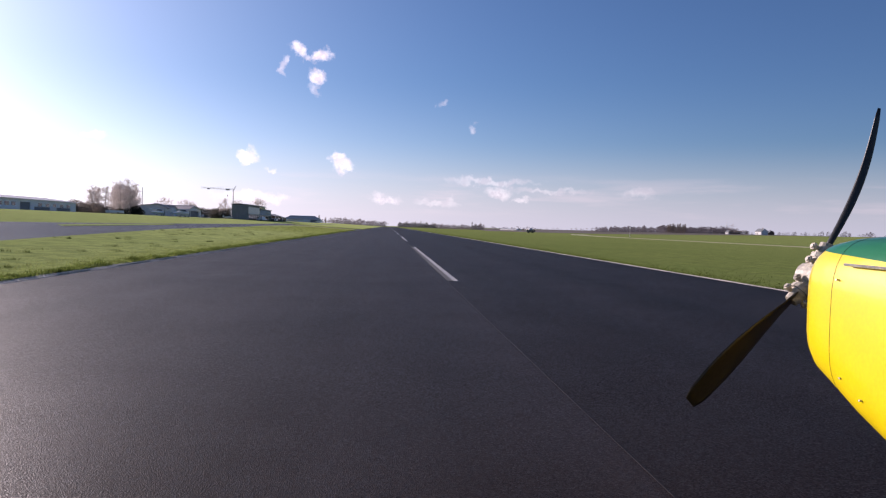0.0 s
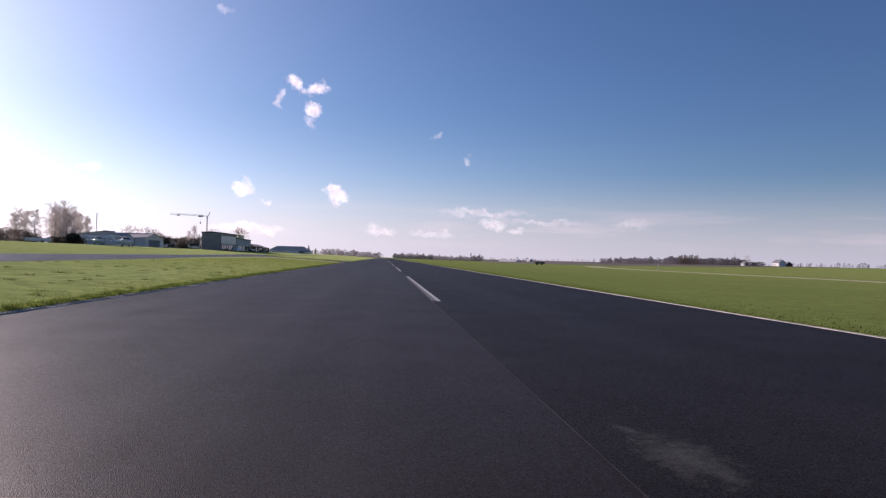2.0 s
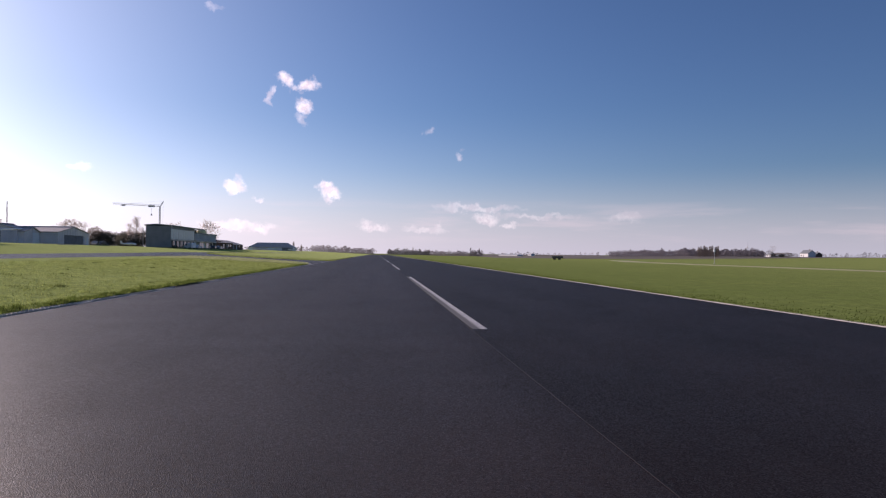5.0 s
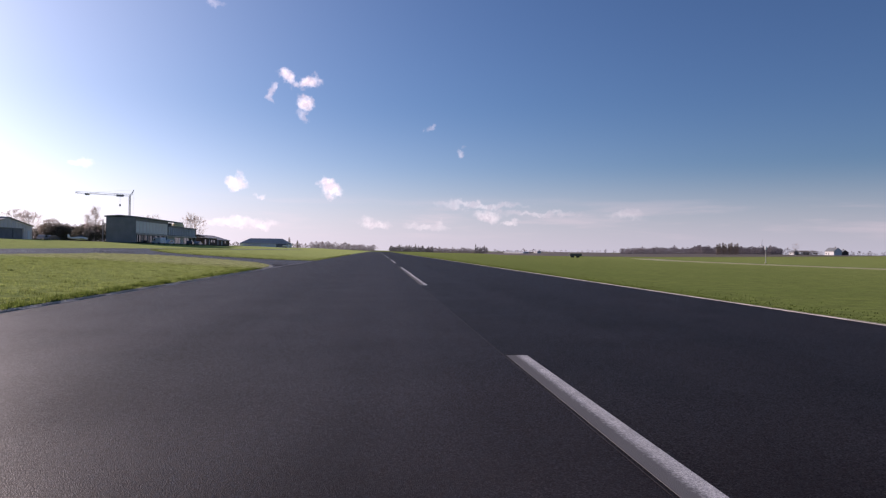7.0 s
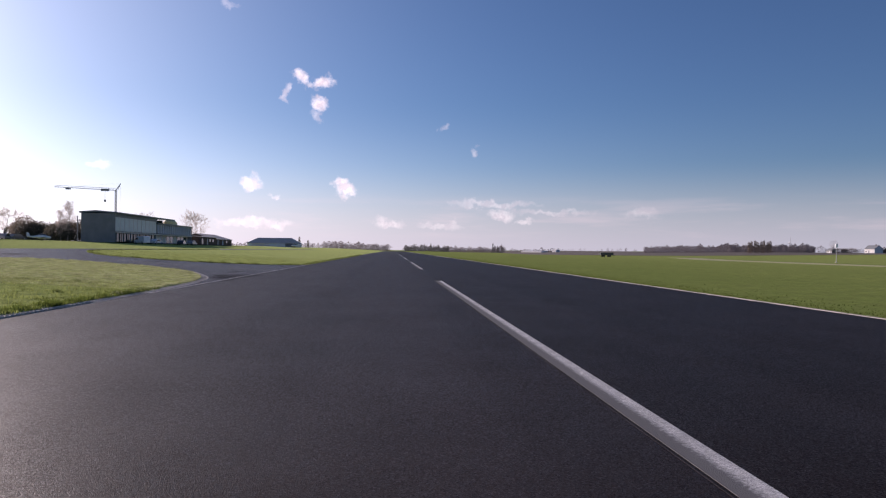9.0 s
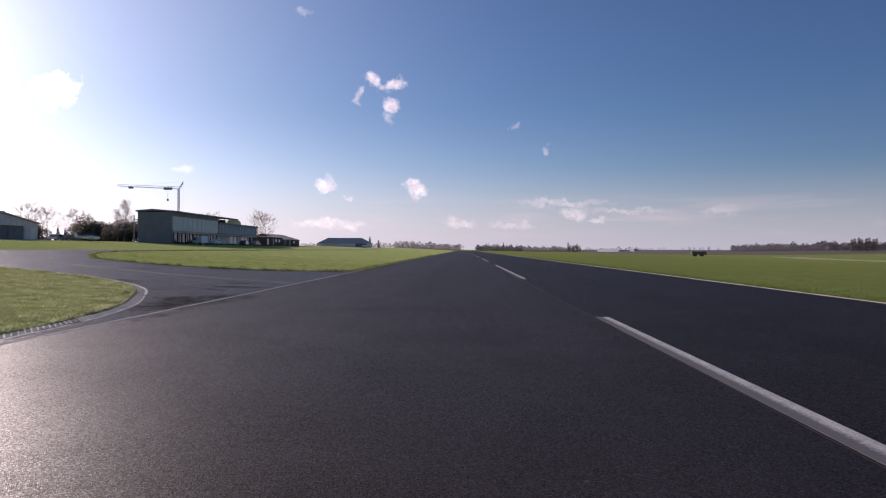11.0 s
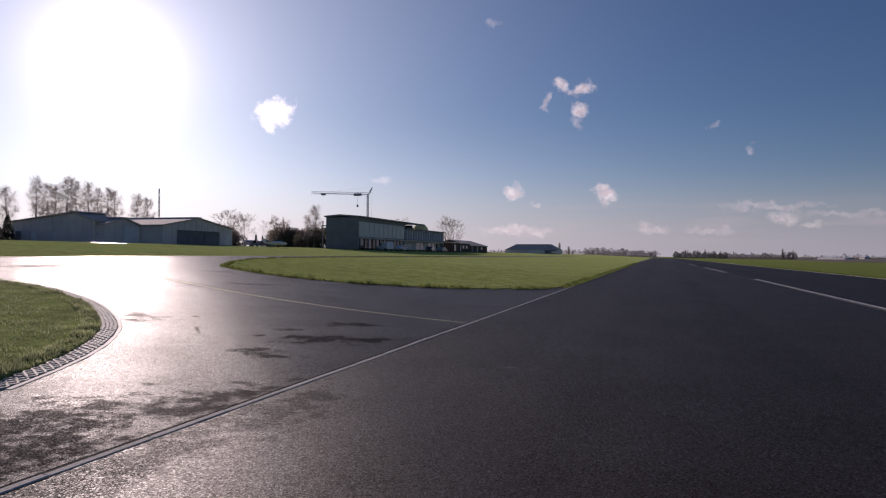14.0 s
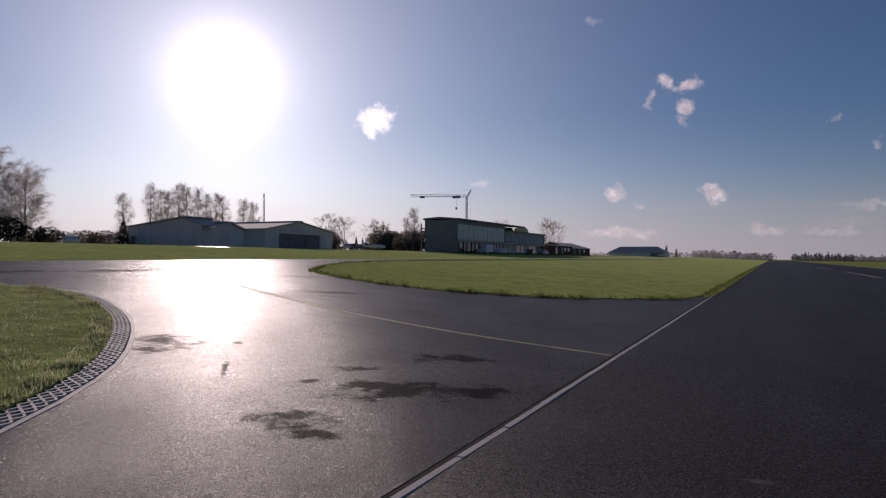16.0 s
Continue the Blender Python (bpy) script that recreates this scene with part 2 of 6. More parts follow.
def stained(m, stains, rough, gloss, broad, grain, smooth=1.0, spread=1.4, wet_colour=(0.016, 0.0125, 0.012), grit=0.9):
    """Ragged damp stains: x, y, half width, half length, turn; roughness and gloss of clean and stained surface."""
    nt = m.node_tree
    p = nt.nodes["Principled BSDF"]
    tc = nt.nodes.new("ShaderNodeTexCoord")
    warp = nt.nodes.new("ShaderNodeTexNoise")
    warp.inputs["Scale"].default_value, warp.inputs["Detail"].default_value = 2.6, 10.0
    warp.inputs["Roughness"].default_value = 0.72
    nt.links.new(tc.outputs["Object"], warp.inputs["Vector"])
    stain = None
    for x, y, rx, ry, turn in stains:
        rel = nt.nodes.new("ShaderNodeMapping")
        rel.vector_type = "TEXTURE"
        rel.inputs["Location"].default_value, rel.inputs["Scale"].default_value = (x, y, 0), (rx, ry, 1000)
        rel.inputs["Rotation"].default_value = (0, 0, radians(turn))
        nt.links.new(tc.outputs["Object"], rel.inputs[0])
        ln = nt.nodes.new("ShaderNodeVectorMath")
        ln.operation = "LENGTH"
        nt.links.new(rel.outputs[0], ln.inputs[0])
        if stain is None:
            stain = ln.outputs["Value"]
        else:
            mn = nt.nodes.new("ShaderNodeMath")
            mn.operation = "MINIMUM"
            nt.links.new(stain, mn.inputs[0])
            nt.links.new(ln.outputs["Value"], mn.inputs[1])
            stain = mn.outputs[0]
    edge = nt.nodes.new("ShaderNodeMath")
    edge.operation = "MULTIPLY_ADD"
    nt.links.new(warp.outputs[0], edge.inputs[0])
    edge.inputs[1].default_value = 6.0
    nt.links.new(stain, edge.inputs[2])
    mask = nt.nodes.new("ShaderNodeMapRange")
    for i, v in enumerate((3.35, 4.05, 1.0, 0.0)):
        mask.inputs[i + 1].default_value = v
    nt.links.new(edge.outputs[0], mask.inputs[0])
    patch = nt.nodes.new("ShaderNodeTexNoise")
    patch.inputs["Scale"].default_value, patch.inputs["Detail"].default_value = 0.55, 6.0
    nt.links.new(tc.outputs["Object"], patch.inputs["Vector"])
    uneven = nt.nodes.new("ShaderNodeMapRange")
    for i, v in enumerate((0.3, 0.7, 1.0 + broad, 1.0 - broad)):
        uneven.inputs[i + 1].default_value = v
    nt.links.new(patch.outputs[0], uneven.inputs[0])
    cells = nt.nodes.new("ShaderNodeTexVoronoi")
    cells.inputs["Scale"].default_value = grain
    nt.links.new(tc.outputs["Object"], cells.inputs["Vector"])
    split = nt.nodes.new("ShaderNodeSeparateColor")
    nt.links.new(cells.outputs["Color"], split.inputs[0])
    stone = nt.nodes.new("ShaderNodeMapRange")
    for i, v in enumerate((0.0, 1.0, 1.0 - grit, 1.0 + grit)):
        stone.inputs[i + 1].default_value = v
    nt.links.new(split.outputs[1], stone.inputs[0])
    polish = nt.nodes.new("ShaderNodeMapRange")
    for i, v in enumerate((0.0, 1.0, 0.6, spread)):
        polish.inputs[i + 1].default_value = v
    nt.links.new(split.outputs[2], polish.inputs[0])
    blend = nt.nodes.new("ShaderNodeMix")
    nt.links.new(worn_stretch(nt, tc.outputs["Object"], smooth), blend.inputs[0])
    blend.inputs[2].default_value = 1.0
    nt.links.new(stone.outputs[0], blend.inputs[3])
    both = nt.nodes.new("ShaderNodeMath")
    both.operation = "MULTIPLY"
    nt.links.new(uneven.outputs[0], both.inputs[0])
    nt.links.new(blend.outputs[0], both.inputs[1])
    for sock, (clean, wet) in (("Roughness", rough), ("Specular IOR Level", gloss)):
        rg = nt.nodes.new("ShaderNodeMapRange")
        for i, v in enumerate((0.0, 1.0, clean, wet)):
            rg.inputs[i + 1].default_value = v
        nt.links.new(mask.outputs[0], rg.inputs[0])
        mul = nt.nodes.new("ShaderNodeMath")
        mul.operation = "MULTIPLY"
        nt.links.new(rg.outputs[0], mul.inputs[0])
        if sock == "Roughness":
            nt.links.new(polish.outputs[0], mul.inputs[1])
        else:
            nt.links.new(both.outputs[0], mul.inputs[1])
        nt.links.new(mul.outputs[0], p.inputs[sock])
    src = p.inputs["Base Color"].links[0].from_socket
    dark = nt.nodes.new("ShaderNodeMix")
    dark.data_type = "RGBA"
    nt.links.new(mask.outputs[0], dark.inputs[0])
    nt.links.new(src, dark.inputs[6])
    dark.inputs[7].default_value = (*wet_colour, 1)
    nt.links.new(dark.outputs[2], p.inputs["Base Color"])
    return m


def scuffed(m, patches):
    """Faint pale scuffs of old paint: x, y, half width, half length, turn."""
    nt = m.node_tree
    p = nt.nodes["Principled BSDF"]
    tc = nt.nodes.new("ShaderNodeTexCoord")
    warp = nt.nodes.new("ShaderNodeTexNoise")
    warp.inputs["Scale"].default_value, warp.inputs["Detail"].default_value = 6.0, 8.0
    warp.inputs["Roughness"].default_value = 0.7
    nt.links.new(tc.outputs["Object"], warp.inputs["Vector"])
    src = p.inputs["Base Color"].links[0].from_socket
    for x, y, rx, ry, turn in patches:
        rel = nt.nodes.new("ShaderNodeMapping")
        rel.vector_type = "TEXTURE"
        rel.inputs["Location"].default_value, rel.inputs["Scale"].default_value = (x, y, 0), (rx, ry, 1000)
        rel.inputs["Rotation"].default_value = (0, 0, radians(turn))
        nt.links.new(tc.outputs["Object"], rel.inputs[0])
        ln = nt.nodes.new("ShaderNodeVectorMath")
        ln.operation = "LENGTH"
        nt.links.new(rel.outputs[0], ln.inputs[0])
        edge = nt.nodes.new("ShaderNodeMath")
        edge.operation = "MULTIPLY_ADD"
        nt.links.new(warp.outputs[0], edge.inputs[0])
        edge.inputs[1].default_value = 4.0
        nt.links.new(ln.outputs["Value"], edge.inputs[2])
        mask = nt.nodes.new("ShaderNodeMapRange")
        for i, v in enumerate((2.2, 3.2, 1.0, 0.0)):
            mask.inputs[i + 1].default_value = v
        nt.links.new(edge.outputs[0], mask.inputs[0])
        mix = nt.nodes.new("ShaderNodeMix")
        mix.data_type = "RGBA"
        nt.links.new(mask.outputs[0], mix.inputs[0])
        nt.links.new(src, mix.inputs[6])
        mix.inputs[7].default_value = (0.11, 0.105, 0.085, 1)
        src = mix.outputs[2]
    nt.links.new(src, p.inputs["Base Color"])


TAXI_STAINS = [(-16.3, 162.6, 0.55, 0.4, -30), (-11.98, 160.2, 0.46, 0.42, 10), (-11.5, 159.9, 0.3, 0.16, 20), (-11.75, 161.75, 0.75, 0.50, 25), (-11.1, 162.2, 0.5, 0.42, 30), (-12.1, 164.0, 0.55, 0.4, 20),
               (-12.8, 162.5, 0.3, 0.15, 30), (-12.8, 161.6, 0.09, 0.22, 0), (-15.3, 163.1, 0.08, 0.16, 40), (-14.1, 161.6, 0.035, 0.55, 40), (-15.8, 162.0, 0.4, 0.35, 0),
               (-10.95, 155.6, 0.65, 1.7, 5), (-11.4, 156.3, 0.55, 0.9, -10), (-10.6, 157.3, 0.38, 1.2, 0), (-10.8, 153.8, 0.6, 1.5, 0), (-11.25, 154.6, 0.4, 0.9, 10), (-31.5, 174.0, 0.9, 2.5, 0), (-26.0, 178.3, 1.2, 0.4, 25), (-32.0, 170.0, 0.6, 1.8, 0), (-20.0, 172.5, 1.2, 0.4, 30)]
RUNWAY_STAINS = [(-10.0, 155.6, 0.5, 1.5, 0), (-10.15, 154.2, 0.35, 1.8, 0), (-9.8, 157.2, 0.42, 1.3, 10), (-9.9, 151.5, 0.25, 1.2, 0)]


def taxiway_material():
    """Worn damp asphalt: glossy, with dull dark stains."""
    m = material("taxiway asphalt", (0.072, 0.060, 0.058), (0.099, 0.083, 0.081), 0.5, 0.34, 0.5, 110.0, fine=0.6, stones=True)
    facets(m, 0.042, 80.0)
    return stained(m, TAXI_STAINS, (0.345, 0.50), (0.0162, 0.003), 0.42, 85.0, 1.0, 1.9, (0.033, 0.027, 0.026), 0.42)


def laid_in_lanes(m, joint, darker):
    """The far lane is a newer, darker course; faint long bands from the paver run along both."""
    nt = m.node_tree
    p = nt.nodes["Principled BSDF"]
    tc = nt.nodes.new("ShaderNodeTexCoord")
    sep = nt.nodes.new("ShaderNodeSeparateXYZ")
    nt.links.new(tc.outputs["Object"], sep.inputs[0])
    lane = nt.nodes.new("ShaderNodeMapRange")
    for i, v in enumerate((joint - 0.02, joint + 0.02, 1.0, darker)):
        lane.inputs[i + 1].default_value = v
    nt.links.new(sep.outputs["X"], lane.inputs[0])
    squeeze = nt.nodes.new("ShaderNodeMapping")
    squeeze.inputs["Scale"].default_value = (0.55, 0.006, 0.0)
    nt.links.new(tc.outputs["Object"], squeeze.inputs[0])
    band = nt.nodes.new("ShaderNodeTexNoise")
    band.inputs["Scale"].default_value, band.inputs["Detail"].default_value = 1.0, 3.0
    nt.links.new(squeeze.outputs[0], band.inputs["Vector"])
    much = nt.nodes.new("ShaderNodeMapRange")
    for i, v in enumerate((0.3, 0.7, 0.80, 1.20)):
        much.inputs[i + 1].default_value = v
    nt.links.new(band.outputs[0], much.inputs[0])
    both = nt.nodes.new("ShaderNodeMath")
    both.operation = "MULTIPLY"
    nt.links.new(lane.outputs[0], both.inputs[0])
    nt.links.new(much.outputs[0], both.inputs[1])
    hue = nt.nodes.new("ShaderNodeVectorMath")
    hue.operation = "SCALE"
    nt.links.new(p.inputs["Base Color"].links[0].from_socket, hue.inputs[0])
    nt.links.new(both.outputs[0], hue.inputs["Scale"])
    nt.links.new(hue.outputs[0], p.inputs["Base Color"])
    gloss = nt.nodes.new("ShaderNodeMath")
    gloss.operation = "MULTIPLY"
    nt.links.new(p.inputs["Specular IOR Level"].links[0].from_socket, gloss.inputs[0])
    nt.links.new(both.outputs[0], gloss.inputs[1])
    nt.links.new(gloss.outputs[0], p.inputs["Specular IOR Level"])
    return m


def runway_material():
    m = material("runway asphalt", (0.0250, 0.0170, 0.0152), (0.0344, 0.0238, 0.0214), 0.25, 0.58, 0.35, 110.0, fine=0.5, specular=0.08, stones=True)
    m.node_tree.nodes["Principled BSDF"].inputs["Specular Tint"].default_value = (1.0, 0.86, 0.84, 1)
    facets(m, 0.14, 80.0, 0.2)
    scuffed(m, [(0.46, 2.95, 0.30, 0.66, 4), (0.3, 3.8, 0.07, 0.2, 20), (0.55, 1.2, 0.25, 0.3, 0), (-8.25, 160.4, 0.10, 0.05, 0), (-2.3, 141.0, 0.02, 0.02, 0)])
    return laid_in_lanes(stained(m, RUNWAY_STAINS, (0.66, 0.74), (0.092, 0.035), 0.25, 80.0, 0.2, 1.1), -0.18, 0.74)


def grass_material(name, a, b, c, sheen=0.28):
    """Turf: broad patches, mottling and fine blades."""
    m = material(name, a, b, 0.09, 0.9, 0.9, 30.0, fine=0.35, specular=0.0)
    nt = m.node_tree
    p = nt.nodes["Principled BSDF"]
    src = p.inputs["Base Color"].links[0].from_socket
    tc = nt.nodes.new("ShaderNodeTexCoord")
    n = nt.nodes.new("ShaderNodeTexNoise")
    n.inputs["Scale"].default_value, n.inputs["Detail"].default_value = 1.1, 8.0
    n.inputs["Roughness"].default_value = 0.68
    nt.links.new(tc.outputs["Object"], n.inputs["Vector"])
    r = nt.nodes.new("ShaderNodeMapRange")
    for i, v in enumerate((0.44, 0.58, 0.0, 0.95)):
        r.inputs[i + 1].default_value = v
    nt.links.new(n.outputs[0], r.inputs[0])
    mix = nt.nodes.new("ShaderNodeMix")
    mix.data_type = "RGBA"
    nt.links.new(r.outputs[0], mix.inputs[0])
    nt.links.new(src, mix.inputs[6])
    mix.inputs[7].default_value = (*c, 1)
    nt.links.new(mix.outputs[2], p.inputs["Base Color"])
    swell = nt.nodes.new("ShaderNodeTexNoise")
    swell.inputs["Scale"].default_value, swell.inputs["Detail"].default_value = 2.6, 6.0
    swell.inputs["Roughness"].default_value = 0.6
    nt.links.new(tc.outputs["Object"], swell.inputs["Vector"])
    lump = nt.nodes.new("ShaderNodeBump")
    lump.inputs["Strength"].default_value, lump.inputs["Distance"].default_value = 0.8, 0.16
    nt.links.new(swell.outputs[0], lump.inputs["Height"])
    nt.links.new(p.inputs["Normal"].links[0].from_socket, lump.inputs["Normal"])
    nt.links.new(lump.outputs[0], p.inputs["Normal"])
    p.inputs["Sheen Weight"].default_value, p.inputs["Sheen Roughness"].default_value = sheen, 0.45
    p.inputs["Sheen Tint"].default_value = (0.75, 0.85, 0.35, 1)
    return m


def blade_material(name, a, b):
    m = bpy.data.materials.new(name)
    m.use_nodes = True
    nt = m.node_tree
    p = nt.nodes["Principled BSDF"]
    p.inputs["Roughness"].default_value = 0.75
    p.inputs["Specular IOR Level"].default_value = 0.0
    geo = nt.nodes.new("ShaderNodeNewGeometry")
    mix = nt.nodes.new("ShaderNodeMix")
    mix.data_type = "RGBA"
    nt.links.new(geo.outputs["Random Per Island"], mix.inputs[0])
    mix.inputs[6].default_value, mix.inputs[7].default_value = (*a, 1), (*b, 1)
    patch = nt.nodes.new("ShaderNodeTexNoise")
    patch.inputs["Scale"].default_value, patch.inputs["Detail"].default_value = 2.4, 6.0
    patch.inputs["Roughness"].default_value = 0.65
    nt.links.new(geo.outputs["Position"], patch.inputs["Vector"])
    much = nt.nodes.new("ShaderNodeMapRange")
    for i, v in enumerate((0.36, 0.64, 0.45, 1.22)):
        much.inputs[i + 1].default_value = v
    nt.links.new(patch.outputs[0], much.inputs[0])
    hue = nt.nodes.new("ShaderNodeVectorMath")
    hue.operation = "SCALE"
    nt.links.new(mix.outputs[2], hue.inputs[0])
    nt.links.new(much.outputs[0], hue.inputs["Scale"])
    nt.links.new(hue.outputs[0], p.inputs["Base Color"])
    tr = nt.nodes.new("ShaderNodeBsdfTranslucent")
    nt.links.new(hue.outputs[0], tr.inputs[0])
    ms = nt.nodes.new("ShaderNodeMixShader")
    ms.inputs[0].default_value = 0.58
    nt.links.new(p.outputs[0], ms.inputs[1])
    nt.links.new(tr.outputs[0], ms.inputs[2])
    nt.links.new(ms.outputs[0], nt.nodes["Material Output"].inputs[0])
    return m


# lighter copy of the turf: the backlit look towards the sun is in the colour
M_TURF_BACKLIT = grass_material("lush turf, backlit brightness in the colour", (0.225, 0.285, 0.078), (0.31, 0.355, 0.115), (0.14, 0.188, 0.056))
M_GRASS = grass_material("turf", (0.072, 0.124, 0.018), (0.106, 0.154, 0.028), (0.054, 0.090, 0.014), 0.16)
M_BLADE = blade_material("grass blades", (0.30, 0.34, 0.165), (0.52, 0.54, 0.31))
M_MID = blade_material("short turf blades", (0.22, 0.275, 0.078), (0.32, 0.37, 0.125))
M_VERGE = blade_material("dull verge grass", (0.10, 0.145, 0.030), (0.16, 0.205, 0.05))
# dark green blades whose colour also carries the shade among tussocks
M_TUFT_SHADE = blade_material("dark tussock blades, shade in the colour", (0.055, 0.085, 0.022), (0.15, 0.18, 0.05))
M_STRAW = blade_material("dry blades", (0.22, 0.21, 0.09), (0.38, 0.34, 0.18))
M_RUNWAY = runway_material()
M_TAXI = taxiway_material()


def line_paint():
    """White paint, one side rubbed down to the stones."""
    m = material("road paint", (0.66, 0.64, 0.61), (0.50, 0.485, 0.46), 3.0, 0.8, 0.5, 130.0, fine=0.3, stones=True, specular=0.12)
    nt = m.node_tree
    p = nt.nodes["Principled BSDF"]
    src = p.inputs["Base Color"].links[0].from_socket
    tc = nt.nodes.new("ShaderNodeTexCoord")
    sep = nt.nodes.new("ShaderNodeSeparateXYZ")
    nt.links.new(tc.outputs["Object"], sep.inputs[0])
    n = nt.nodes.new("ShaderNodeTexNoise")
    n.inputs["Scale"].default_value, n.inputs["Detail"].default_value = 30.0, 4.0
    nt.links.new(tc.outputs["Object"], n.inputs["Vector"])
    both = nt.nodes.new("ShaderNodeMath")
    both.operation = "MULTIPLY_ADD"
    nt.links.new(n.outputs[0], both.inputs[0])
    both.inputs[1].default_value = 0.16
    nt.links.new(sep.outputs["X"], both.inputs[2])
    r = nt.nodes.new("ShaderNodeMapRange")
    for i, v in enumerate((0.05, 0.13, 1.0, 0.0)):
        r.inputs[i + 1].default_value = v
    nt.links.new(both.outputs[0], r.inputs[0])
    mix = nt.nodes.new("ShaderNodeMix")
    mix.data_type = "RGBA"
    nt.links.new(r.outputs[0], mix.inputs[0])
    nt.links.new(src, mix.inputs[6])
    mix.inputs[7].default_value = (0.17, 0.165, 0.16, 1)
    nt.links.new(mix.outputs[2], p.inputs["Base Color"])
    return m


M_PAINT = line_paint()
M_YELLOW_LINE = material("yellow line paint", (0.50, 0.45, 0.26), (0.30, 0.27, 0.17), 4.0, 0.75, 0.4, 90.0, fine=0.4, specular=0.1)
M_SEAM = material("sealed joint", (0.052, 0.046, 0.050), (0.022, 0.019, 0.019), 0.6, 0.7, 0.3, 60.0, fine=0.4, specular=0.08)
M_TAR = material("tar joint", (0.012, 0.012, 0.013), (0.02, 0.02, 0.02), 5.0, 0.9, 0.4, 50.0, specular=0.05)
M_CONCRETE = material("weathered concrete", (0.58, 0.53, 0.47), (0.44, 0.41, 0.36), 1.2, 0.68, 0.4, 70.0, fine=0.3, random_tint=0.08, specular=0.16)
M_KERB = material("grey kerb concrete", (0.60, 0.55, 0.50), (0.45, 0.41, 0.375), 1.2, 0.8, 0.4, 70.0, fine=0.3, random_tint=0.1, specular=0.12)
M_SOIL = material("soil", (0.04, 0.034, 0.024), (0.07, 0.06, 0.04), 3.0, 0.95, 0.8, 30.0, fine=0.4)
M_FIELD = material("ploughed field", (0.12, 0.085, 0.06), (0.09, 0.075, 0.05), 0.05, 0.95, 0.5, 3.0, fine=0.2)
M_TRACK = material("dirt track", (0.40, 0.38, 0.20), (0.30, 0.30, 0.14), 0.3, 0.95, 0.5, 10.0, fine=0.3)
M_OCHRE = material("ochre sheeting", (0.78, 0.68, 0.36), (0.64, 0.56, 0.28), 0.3, 0.8, 0.3, 10.0, fine=0.2)
M_SHEET = material("grey metal cladding", (0.76, 0.69, 0.68), (0.66, 0.60, 0.59), 0.4, 0.55, 0.1, 8.0, fine=0.08, metal=0.0)
M_SHEET_PALE = material("pale metal cladding", (0.78, 0.79, 0.81), (0.70, 0.71, 0.73), 0.4, 0.5, 0.1, 8.0, fine=0.08)
M_ROOF = material("fibre cement roof", (0.58, 0.49, 0.45), (0.47, 0.40, 0.37), 0.6, 0.9, 0.3, 6.0, fine=0.15)
M_GATE = material("dark steel gate", (0.15, 0.155, 0.18), (0.20, 0.205, 0.23), 0.8, 0.6, 0.1, 10.0, fine=0.1)
M_DARK = material("anthracite cladding", (0.18, 0.195, 0.20), (0.235, 0.245, 0.25), 0.5, 0.6, 0.2, 6.0, fine=0.15)
M_WET = material("wet concrete", (0.34, 0.33, 0.32), (0.26, 0.25, 0.24), 0.9, 0.24, 0.05, 30.0, fine=0.1)
M_WHITE = material("white render", (0.72, 0.71, 0.69), (0.6, 0.59, 0.57), 0.7, 0.8, 0.1, 20.0, fine=0.05)
M_BRICK = material("dark brick wall", (0.10, 0.065, 0.05), (0.14, 0.085, 0.065), 1.0, 0.9, 0.4, 12.0, fine=0.3)
M_STEEL = material("galvanised steel", (0.35, 0.37, 0.39), (0.28, 0.29, 0.31), 2.0, 0.45, 0.1, 20.0, metal=0.7, fine=0.1)
M_CRANE = material("crane paint", (0.30, 0.30, 0.33), (0.38, 0.38, 0.41), 1.0, 0.6, 0.1, 10.0, fine=0.1)
M_BARK = material("bark", (0.20, 0.17, 0.155), (0.30, 0.26, 0.235), 2.0, 0.95, 0.5, 20.0, fine=0.3)
M_BIRCH = material("birch bark", (0.42, 0.38, 0.36), (0.24, 0.21, 0.195), 2.0, 0.9, 0.4, 15.0, fine=0.3)
M_TWIG = blade_material("bare twigs", (0.56, 0.49, 0.47), (0.72, 0.64, 0.61))
M_LEAF_DARK = blade_material("dark evergreen leaves", (0.105, 0.10, 0.085), (0.19, 0.175, 0.145))
M_LEAF_BLACK = blade_material("near-black evergreen leaves", (0.036, 0.042, 0.036), (0.075, 0.08, 0.066))
M_LEAF_BROWN = blade_material("winter hedge leaves", (0.22, 0.185, 0.16), (0.36, 0.30, 0.255))
M_WOOD_FAR = blade_material("distant bare wood", (0.20, 0.18, 0.195), (0.30, 0.27, 0.285))
M_WOOD_DARK = blade_material("distant evergreen wood", (0.095, 0.095, 0.10), (0.15, 0.15, 0.15))
M_BLACK = material("black rubber", (0.015, 0.015, 0.015), (0.03, 0.03, 0.03), 3.0, 0.8, 0.2, 40.0, fine=0.1)


def paint(name, col, rough=0.25):
    m = material(name, col, tuple(c * 0.88 for c in col), 1.5, rough, 0.03, 60.0, fine=0.04)
    m.node_tree.nodes["Principled BSDF"].inputs["Coat Weight"].default_value = 0.5
    return m


def glass(name, tint=(0.25, 0.3, 0.33), rough=0.06):
    m = bpy.data.materials.new(name)
    m.use_nodes = True
    p = m.node_tree.nodes["Principled BSDF"]
    p.inputs["Base Color"].default_value = (*tint, 1)
    p.inputs["Roughness"].default_value = rough
    p.inputs["Metallic"].default_value = 0.0
    p.inputs["Specular IOR Level"].default_value = 0.9
    return m


